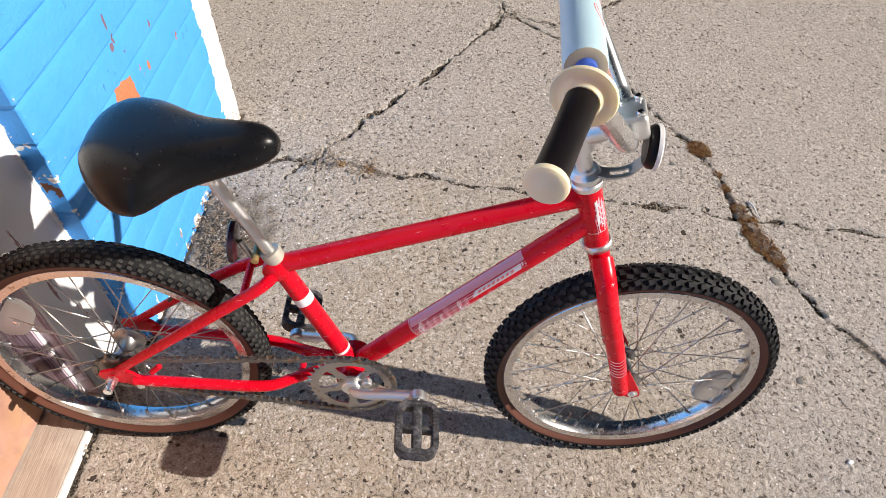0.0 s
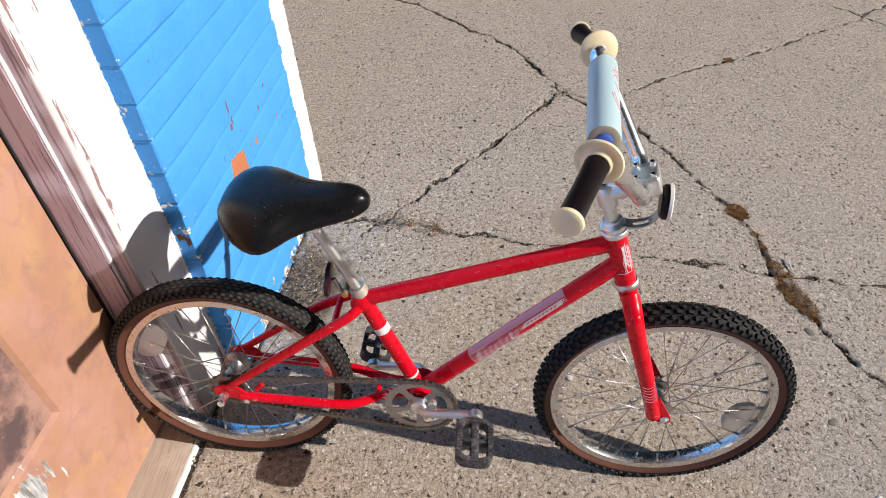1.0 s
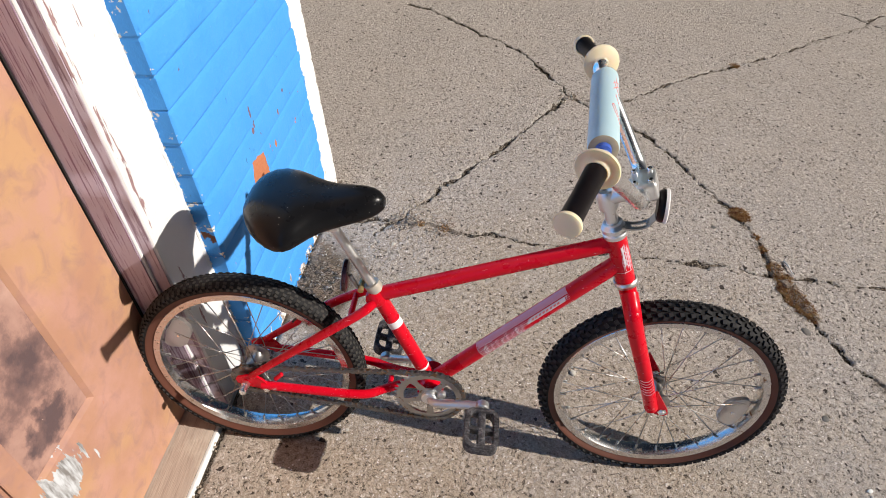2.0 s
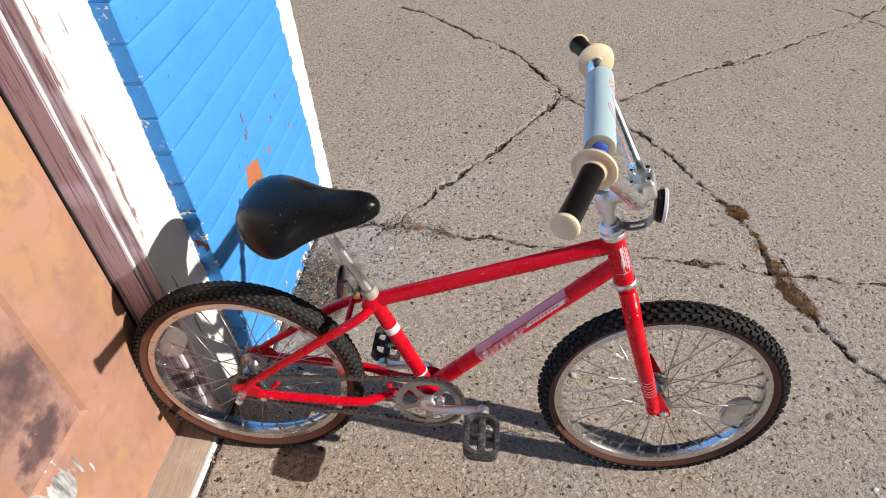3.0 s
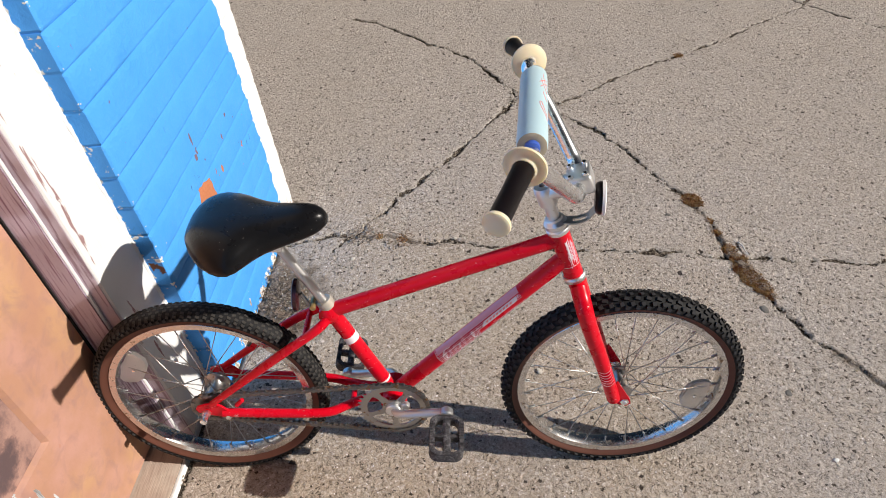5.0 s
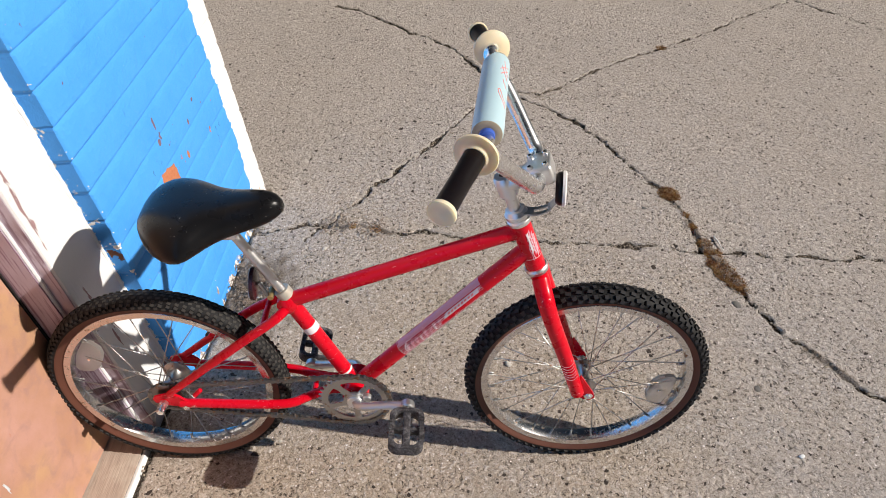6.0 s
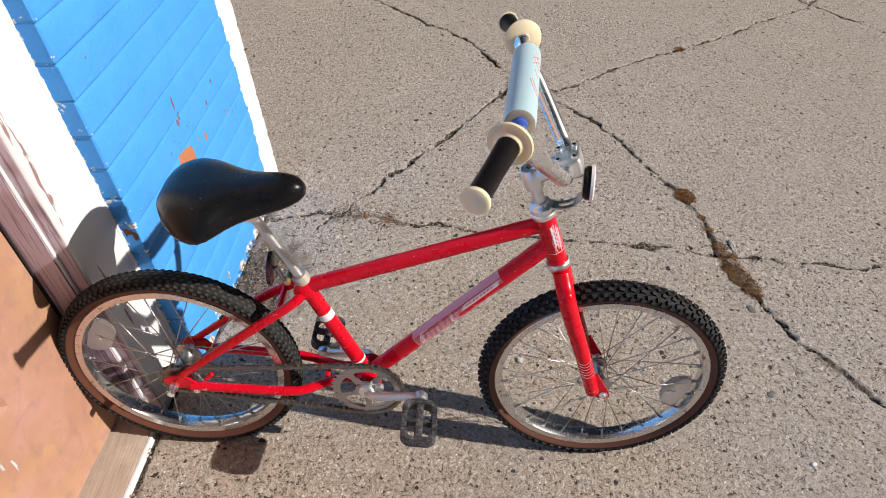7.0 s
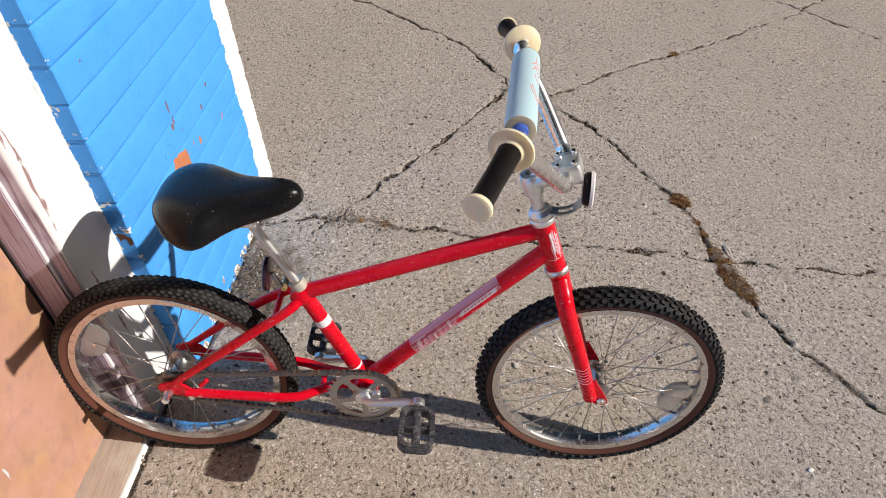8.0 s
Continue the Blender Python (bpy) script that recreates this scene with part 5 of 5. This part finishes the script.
def build_drive(rear):
    bm = bmesh.new()
    turn_m = Matrix.Translation(BB + Vector((0, CHAIN_Y, 0)))
    add_lathe(bm, [(0.0565, -0.0014), (0.0705, -0.0014), (0.0705, 0.0014), (0.0565, 0.0014)], 72, turn_m, True)
    add_lathe(bm, [(0.010, -0.0019), (0.024, -0.0017), (0.025, 0.0017), (0.010, 0.0019)], 40, turn_m, True)
    for k in range(5):
        mm = turn_m @ Matrix.Rotation(radians(72 * k + 16), 4, "Y")
        vs = [bm.verts.new(mm @ Vector((x, y, z))) for y in (-0.0013, 0.0013) for x, z in ((0.02, -0.0085), (0.045, -0.0058), (0.060, -0.010), (0.060, 0.010), (0.045, 0.0058), (0.02, 0.0085))]
        bm.faces.new(vs[:6])
        bm.faces.new(vs[6:])
        for j in range(6):
            bm.faces.new((vs[j], vs[(j + 1) % 6], vs[6 + (j + 1) % 6], vs[6 + j]))
    for k in range(36):
        mm = turn_m @ Matrix.Rotation(2 * math.pi * (k + 0.5) / 36, 4, "Y")
        vs = [bm.verts.new(mm @ Vector(c)) for c in ((0.0695, -0.0011, -0.0042), (0.0695, -0.0011, 0.0042), (0.0695, 0.0011, 0.0042), (0.0695, 0.0011, -0.0042), (0.0772, -0.0006, -0.0012), (0.0772, -0.0006, 0.0012), (0.0772, 0.0006, 0.0012), (0.0772, 0.0006, -0.0012))]
        for q in ((4, 5, 6, 7), (0, 1, 5, 4), (1, 2, 6, 5), (2, 3, 7, 6), (3, 0, 4, 7)):
            bm.faces.new([vs[i] for i in q])
    part("chainring", bm, RINGSTEEL, bike, "dull five-spoke steel chainring", smooth=False)
    part("rear_cog", lathe([(0.015, -0.0015), (0.031, -0.0015), (0.036, -0.0005), (0.036, 0.0005), (0.031, 0.0015), (0.015, 0.0015)], 32, Matrix.Translation((0, CHAIN_Y, 0))), CHAINMAT, rear, "dark oily rear sprocket")
    # chain: straight runs and two arcs, link by link
    d = BB - REAR
    dist, base = math.hypot(d.x, d.z), math.atan2(d.z, d.x)
    tilt = math.asin((R_RING - R_COG) / dist)
    arcs = []
    a_top, a_bot = base + math.pi / 2 + tilt, base - math.pi / 2 - tilt
    pts = []
    for k in range(25):
        a = a_bot + (a_top - a_bot) * k / 24
        pts.append((BB.x + R_RING * math.cos(a), BB.z + R_RING * math.sin(a)))
    for k in range(25):
        a = a_top + (2 * math.pi - (a_top - a_bot)) * k / 24
        pts.append((REAR.x + R_COG * math.cos(a), REAR.z + R_COG * math.sin(a)))
    pts.append(pts[0])
    run = [0.0]
    for p, q in zip(pts, pts[1:]):
        run.append(run[-1] + math.hypot(q[0] - p[0], q[1] - p[1]))
    count = round(run[-1] / 0.0127)
    step = run[-1] / count
    at = lambda u: (float(np.interp(u % run[-1], run, [p[0] for p in pts])), float(np.interp(u % run[-1], run, [p[1] for p in pts])))
    bm = bmesh.new()
    for k in range(count):
        (x0, z0), (x1, z1) = at(k * step), at((k + 1) * step)
        mm = Matrix.Translation(((x0 + x1) / 2, CHAIN_Y, (z0 + z1) / 2)) @ Matrix.Rotation(-math.atan2(z1 - z0, x1 - x0), 4, "Y")
        w = 0.0042 if k % 2 else 0.0029
        for s in (-1, 1):
            y0, y1 = sorted((s * w, s * (w - 0.0011)))
            vs = []
            for y in (y0, y1):
                for x, z in ((-0.0088, -0.0028), (-0.0058, -0.0053), (0, -0.0034), (0.0058, -0.0053), (0.0088, -0.0028), (0.0088, 0.0028), (0.0058, 0.0053), (0, 0.0034), (-0.0058, 0.0053), (-0.0088, 0.0028)):
                    vs.append(bm.verts.new(mm @ Vector((x, y, z))))
            bm.faces.new(vs[:10])
            bm.faces.new(vs[10:])
            for j in range(10):
                bm.faces.new((vs[j], vs[(j + 1) % 10], vs[10 + (j + 1) % 10], vs[10 + j]))
        add_lathe(bm, [(0.0036, -0.0029), (0.0036, 0.0029)], 8, mm @ Matrix.Translation((-0.0063, 0, 0)))
        add_lathe(bm, [(0.0018, -0.0050), (0.0018, 0.0050)], 6, mm @ Matrix.Translation((-0.0063, 0, 0)))
    part("chain", bm, CHAINMAT, bike, "rusty brown drive chain", smooth=False)
    # one-piece crank
    r_end, l_end = BB + Vector((0.113, -0.082, 0.028)), BB + Vector((-0.113, 0.082, -0.028))
    pts = spline([r_end, BB + Vector((0.077, -0.073, 0.019)), BB + Vector((0.02, -0.063, 0.004)), BB + Vector((0.004, -0.052, 0)), BB + Vector((0, -0.03, 0)), BB, BB + Vector((0, 0.03, 0)), BB + Vector((-0.004, 0.052, 0)), BB + Vector((-0.02, 0.063, -0.004)), BB + Vector((-0.077, 0.073, -0.019)), l_end], 6)
    crank = part("crank", tube(pts, 0.0092, 18), CRANKSTEEL, bike, "one-piece steel crank")
    for e, y in ((r_end, -1), (l_end, 1)):
        part("crank_eye", rod(e + Vector((0, -0.009, 0)), e + Vector((0, 0.009, 0)), 0.0145, 24, 0.003), CRANKSTEEL, crank)
    part("bearing_nut", rod(BB + Vector((0, -0.052, 0)), BB + Vector((0, -0.040, 0)), 0.0175, 24, 0.002), DULLCHROME, crank)
    part("drive_pin", rod(BB + Vector((0.026, -0.052, 0.012)), BB + Vector((0.026, -0.040, 0.012)), 0.009, 16, 0.002), DULLCHROME, crank)
    for e, y, roll_deg, pitch_deg in ((r_end, -1, 6, -4), (l_end, 1, 14, -12)):
        mm = Matrix.Translation(e + Vector((0, y * 0.013, 0))) @ pose(0, 0, 0, 0, roll_deg, 0)
        bm = bmesh.new()
        # rim of the pedal: a rounded rectangle swept, with a bar down the middle
        w, l = 0.0345, 0.096
        corners = []
        for cx, cy, a0 in ((w - 0.020, 0.020, -90), (w - 0.020, l - 0.020, 0), (-w + 0.020, l - 0.020, 90), (-w + 0.020, 0.020, 180)):
            for k in range(6):
                a = radians(a0 + 90 * k / 5)
                corners.append((cx + 0.020 * math.cos(a), cy + 0.020 * math.sin(a)))
        rings = []
        for x, yy in corners:
            c = Vector((x, yy, 0))
            inward = (Vector((0, l / 2, 0)) - c)
            inward = Vector((inward.x, inward.y * 0.55, 0)).normalized() * 0.0112
            rings.append([bm.verts.new(mm @ Vector((q.x, y * q.y, q.z))) for q in (c + Vector((0, 0, -0.0115)), c + Vector((0, 0, 0.0115)), c + inward * 0.8 + Vector((0, 0, 0.0125)), c + inward + Vector((0, 0, 0.010)), c + inward + Vector((0, 0, -0.010)), c + inward * 0.8 + Vector((0, 0, -0.0125)))])
        n = len(rings)
        for k in range(n):
            for j in range(6):
                bm.faces.new((rings[k][j], rings[k][(j + 1) % 6], rings[(k + 1) % n][(j + 1) % 6], rings[(k + 1) % n][j]))
        pedal = part("pedal", bm, BLACKPLASTIC, bike, "scuffed black plastic pedal", sharp=50)
        lo, hi = sorted((y * 0.004, y * (l - 0.004)))
        part("pedal_barrel", box((-0.0078, lo, -0.0095), (0.0078, hi, 0.0095), 0.004, mm), BLACKPLASTIC, pedal)
        for x in (-0.029, 0.029):
            for k in range(9):
                yy = y * (0.022 + 0.0065 * k)
                part("tread_rib", box((x - 0.0048, yy - 0.0018, 0.0112), (x + 0.0048, yy + 0.0018, 0.0131), 0, mm), BLACKPLASTIC, pedal, smooth=False)
        lo, hi = sorted((y * (l * 0.5 - 0.005), y * (l * 0.5 + 0.005)))
        part("pedal_crossbar", box((-0.026, lo, -0.0085), (0.026, hi, 0.0085), 0.003, mm), BLACKPLASTIC, pedal)
        part("pedal_axle", rod(e, e + Vector((0, y * 0.02, 0)), 0.0055, 12), DULLCHROME, pedal)


def build_saddle():
    us = [0, 0.012, 0.035, 0.07, 0.12, 0.19, 0.27, 0.35, 0.43, 0.50, 0.57, 0.64, 0.72, 0.80, 0.87, 0.93, 0.97, 0.99, 1.0]
    ws = [0.004, 0.044, 0.069, 0.085, 0.096, 0.102, 0.102, 0.095, 0.080, 0.062, 0.050, 0.0445, 0.0385, 0.0345, 0.031, 0.0265, 0.0185, 0.011, 0.003]
    hs = [0.004, 0.013, 0.020, 0.0265, 0.032, 0.0365, 0.038, 0.037, 0.035, 0.0325, 0.030, 0.028, 0.027, 0.026, 0.025, 0.0225, 0.0165, 0.010, 0.003]
    bm = bmesh.new()
    rings, seg = [], 40
    for u, w, h in zip(us, ws, hs):
        x = 0.041 + 0.271 * u
        zc = 0.656 + 0.048 * u - 0.006 * math.sin(math.pi * u)
        ring = []
        for k in range(seg):
            a = 2 * math.pi * k / seg
            c, s = math.cos(a), math.sin(a)
            yy = math.copysign(abs(c) ** 0.92, c) * w * 1.16 * (1 if c > 0 else 1 - 0.20 * (1 - u) ** 6)
            zz = math.copysign(abs(s) ** 0.96, s) * h * (1.50 + 0.10 * u if s > 0 else 1.12 - 0.32 * u)
            crease = -0.004 * math.exp(-(yy / 0.012) ** 2) if s > 0 and 0.1 < u < 0.6 else 0
            lobe = 0.008 * math.exp(-((abs(yy) - 0.060) / 0.032) ** 2 - ((u - 0.24) / 0.13) ** 2) if s > 0 and yy > 0 else 0
            ring.append(bm.verts.new((x - (0.20 * yy if yy > 0 else -6.2 * yy * yy) * (1 - u) ** 2, yy, zc + zz + crease + lobe)))
        rings.append(ring)
    for a, b in zip(rings, rings[1:]):
        for k in range(seg):
            bm.faces.new((a[k], a[(k + 1) % seg], b[(k + 1) % seg], b[k]))
    bm.faces.new(rings[0])
    bm.faces.new(rings[-1])
    for _ in range(11):
        bmesh.ops.smooth_vert(bm, verts=[v for v in bm.verts], factor=0.3, use_axis_x=True, use_axis_y=True, use_axis_z=True)
    bmesh.ops.transform(bm, matrix=Matrix.Translation((0.20, 0.003, 0)) @ pose(0, 0, 0, 0, 0, -4.0) @ Matrix.Translation((-0.20, 0, 0.002)), verts=bm.verts)
    sad = part("saddle", bm, SADDLE, bike, "smooth black padded vinyl saddle with dust specks", sharp=180)
    for y in (-1, 1):
        part("rail", tube(spline([(0.262, y * 0.012, 0.694), (0.235, y * 0.018, 0.674), (0.16, y * 0.022, 0.652), (0.10, y * 0.04, 0.645), (0.085, y * 0.05, 0.655)], 5), 0.0038, 10), DULLCHROME, sad)
    part("saddle_clamp", box((0.192, -0.019, 0.644), (0.222, 0.019, 0.672), 0.006), DULLCHROME, sad)
    way = (Vector((0.213, 0, 0.642)) - Vector((0.276, 0, 0.510))).normalized()
    foot = Vector((0.276, 0, 0.510))
    post = part("seat_post", rod(foot - way * 0.02, foot + way * 0.155, 0.0092, 24), CRANKSTEEL, bike, "bright steel seat post")
    bm = lathe([(0.0125, -0.016), (0.0158, -0.0155), (0.0162, -0.002), (0.0158, 0.003), (0.0125, 0.0035)], 28, axis_to(foot, foot + way))
    part("seat_collar", bm, COLLARSTEEL, bike, "steel seat post collar")
    part("collar_bolt", rod(foot + Vector((-0.021, -0.016, -0.006)), foot + Vector((-0.021, 0.016, -0.006)), 0.006, 12, 0.001), BRASS, bike)
    # rear reflector hangs behind the post
    c = Vector((0.231, 0.0, 0.527))
    refl = part("rear_reflector", lathe([(0.0, 0.0), (0.024, 0.0005), (0.030, 0.003), (0.030, 0.010), (0.027, 0.012), (0.0, 0.0125)], 28, axis_to(c, c + Vector((-1, 0, 0.12))) @ Matrix.Diagonal((0.8, 1, 1.25, 1))), REDPLASTIC, bike, "dark red rear reflector")
    bm = bmesh.new()
    add_tube(bm, spline([(0.262, 0, 0.505), (0.248, 0, 0.500), (0.240, 0, 0.516), (0.234, 0, 0.530)], 4), 0.0042, 8)
    part("reflector_arm", bm, BRACKET, refl)


build_frame()
build_fork()
build_bars()
rear_w, front_w = build_wheels()
build_drive(rear_w)
build_saddle()


# ---- what lies on the paving ----
def on_ground(x, y, z=0.0):
    return SLOPE @ Vector((x, y, z))


def scatter(name, label, category, mats, spots, make):
    """One object of kind stuff out of many small pieces; spots gives (x, y, spread, count)."""
    rng = random.Random(len(name))
    bm = bmesh.new()
    for x, y, spread, count in spots:
        for _ in range(count):
            r, a = spread * math.sqrt(rng.random()), rng.uniform(0, 2 * math.pi)
            make(bm, rng, x + r * math.cos(a), y + r * math.sin(a))
    ob = new(name, mesh_of(name, bm, mats, False))
    ob.matrix_world = SLOPE
    tagged(ob, label, category, kind="stuff")


def tuft(bm, rng, x, y):
    """A few short dry stalks of moss."""
    base = Vector((x, y, -0.0015))
    for _ in range(4):
        way = Vector((rng.uniform(-1, 1), rng.uniform(-1, 1), rng.uniform(0.3, 1.1))).normalized()
        tip = base + way * rng.uniform(0.005, 0.013)
        side = way.cross(Vector((0.3, 0.5, 1))).normalized() * rng.uniform(0.0008, 0.0018)
        other = way.cross(side)
        bm.faces.new([bm.verts.new(c) for c in (base - side, base + side, tip)])
        bm.faces.new([bm.verts.new(c) for c in (base - other, base + other, tip + side * 0.4)])


def crumb(bm, rng, x, y):
    """A chip of stone or soil."""
    r = rng.uniform(0.0012, 0.0042)
    geo = bmesh.ops.create_icosphere(bm, subdivisions=1, radius=r)
    sx, sy, sz = rng.uniform(0.7, 1.4), rng.uniform(0.7, 1.4), rng.uniform(0.45, 0.8)
    for v in geo["verts"]:
        k = rng.uniform(0.8, 1.15)
        v.co = Vector((x + v.co.x * sx * k, y + v.co.y * sy * k, r * 0.25 + v.co.z * sz * k))


def leaf_bit(bm, rng, x, y):
    """A scrap of dry leaf or a short stalk."""
    a = rng.uniform(0, math.pi)
    u, w = Vector((math.cos(a), math.sin(a), rng.uniform(-0.25, 0.35))), Vector((-math.sin(a), math.cos(a), rng.uniform(-0.4, 0.4)))
    c = Vector((x, y, rng.uniform(0.003, 0.012)))
    if rng.random() < 0.5:
        l, b = rng.uniform(0.010, 0.030), rng.uniform(0.0006, 0.0012)
        add_tube(bm, [c - u * l / 2, c + Vector((0, 0, 0.002)), c + u * l / 2], b, 5)
    else:
        l, b = rng.uniform(0.005, 0.013), rng.uniform(0.002, 0.005)
        p = [c - u * l / 2, c - w * b / 2 + Vector((0, 0, 0.002)), c + u * l / 2, c + w * b / 2 + Vector((0, 0, 0.003))]
        low = [q - Vector((0, 0, 0.0006)) for q in p]
        vs, ws_ = [bm.verts.new(q) for q in p], [bm.verts.new(q) for q in low]
        bm.faces.new(vs)
        bm.faces.new(ws_)
        for k in range(4):
            bm.faces.new((vs[k], vs[(k + 1) % 4], ws_[(k + 1) % 4], ws_[k]))


scatter("dry_moss", "dry brown moss growing in the paving crack", "moss", MOSS,
        [(1.358, 0.972, 0.034, 306), (1.372, 0.955, 0.020, 126), (1.385, 0.86, 0.012, 54), (1.39, 0.80, 0.014, 72), (1.405, 0.720, 0.022, 162), (1.417, 0.675, 0.026, 216), (1.416, 0.630, 0.030, 306), (1.430, 0.590, 0.034, 396), (1.445, 0.550, 0.028, 252), (1.455, 0.52, 0.018, 108), (1.60, 2.01, 0.022, 60), (0.375, 0.83, 0.02, 30), (0.30, 0.845, 0.014, 20)], tuft)
crack_spots = []
for some in ("long", "branch", "cross", "far"):
    for (ax, ay), (bx, by) in zip(CRACKS[some], CRACKS[some][1:]):
        steps = max(1, int(math.hypot(bx - ax, by - ay) / 0.06))
        for k in range(steps):
            crack_spots.append((ax + (bx - ax) * k / steps, ay + (by - ay) * k / steps, 0.022, 3))
crack_spots += [(0.28, 0.85, 0.09, 60), (0.02, 0.6, 0.09, 160), (0.0, 0.8, 0.06, 60), (0.20, 0.73, 0.06, 30), (0.84, 1.70, 0.05, 30), (1.02, 1.64, 0.05, 30), (-0.115, 0.0, 0.02, 12), (-0.12, -0.12, 0.02, 12), (-0.125, -0.25, 0.02, 12)]
scatter("stone_crumbs", "loose grey and tan stone crumbs along the cracks", "gravel", CRUMB, crack_spots, crumb)
scatter("loose_pebbles", "loose pale pebbles scattered on the paving", "gravel", PALESTONE,
        [(0.03, 0.56, 0.07, 40), (0.0, 0.70, 0.04, 16), (0.86, 1.70, 0.05, 26), (1.0, 1.645, 0.05, 20), (0.80, 1.64, 0.03, 10), (1.0, 0.9, 0.9, 45), (1.3, 0.2, 0.5, 25), (0.5, 1.4, 0.6, 25), (0.3, -0.15, 0.4, 14)], crumb)
scatter("leaf_litter", "dry twigs and leaf scraps gathered at the wall's foot", "leaf litter", LITTER,
        [(0.02, 0.56, 0.075, 150), (0.05, 0.50, 0.06, 80), (0.0, 0.68, 0.05, 70), (-0.02, 0.85, 0.03, 20), (0.25, 0.85, 0.05, 44), (0.36, 0.83, 0.05, 26), (0.84, 1.68, 0.04, 8), (1.42, 0.62, 0.03, 8)], leaf_bit)
twig = new("twig", mesh_of("twig", tube(spline([(1.440, 0.750, 0.004), (1.446, 0.727, 0.008), (1.447, 0.708, 0.007), (1.453, 0.688, 0.004)], 5), [0.0028 - 0.0001 * k for k in range(16)], 8), CAULK))
twig.matrix_world = SLOPE
tagged(twig, "short bleached twig lying beside the moss", "twig")


def stone(x, y, r, mat, label, seed):
    """A single loose or half-sunk stone."""
    rng = random.Random(seed)
    bm = bmesh.new()
    geo = bmesh.ops.create_icosphere(bm, subdivisions=2, radius=r)
    for v in geo["verts"]:
        k = rng.uniform(0.86, 1.12)
        v.co = Vector((v.co.x * 1.3 * k, v.co.y * k, v.co.z * 0.42 * k))
    ob = new("stone", mesh_of("stone", bm, mat, False))
    ob.matrix_world = SLOPE @ pose(x, y, r * (-0.12 if mat is DARKSTONE else 0.25), 0, 0, rng.uniform(0, 180))
    tagged(ob, label, "stone", "stones on the paving")


DARKSTONE = plain("grey_stone", (0.17, 0.16, 0.15), 0.85, vary=0.35, scale=120, bump=0.5)
stone(1.412, -0.008, 0.0058, CAULK, "small white stone chip lying on the paving", 1)
stone(0.221, 0.741, 0.0065, PALESTONE, "pale stone chip beside the short curved crack", 2)
stone(0.754, 0.279, 0.0075, PALESTONE, "small cream pebble lying under the front wheel", 3)
stone(1.420, 0.468, 0.0125, DARKSTONE, "grey pebble set in the paving below the moss", 4)
stone(1.377, 0.183, 0.0090, DARKSTONE, "dark grey pebble set in the paving", 5)
stone(1.260, 0.901, 0.0080, DARKSTONE, "dark grey pebble set in the paving", 6)

build_bricks()
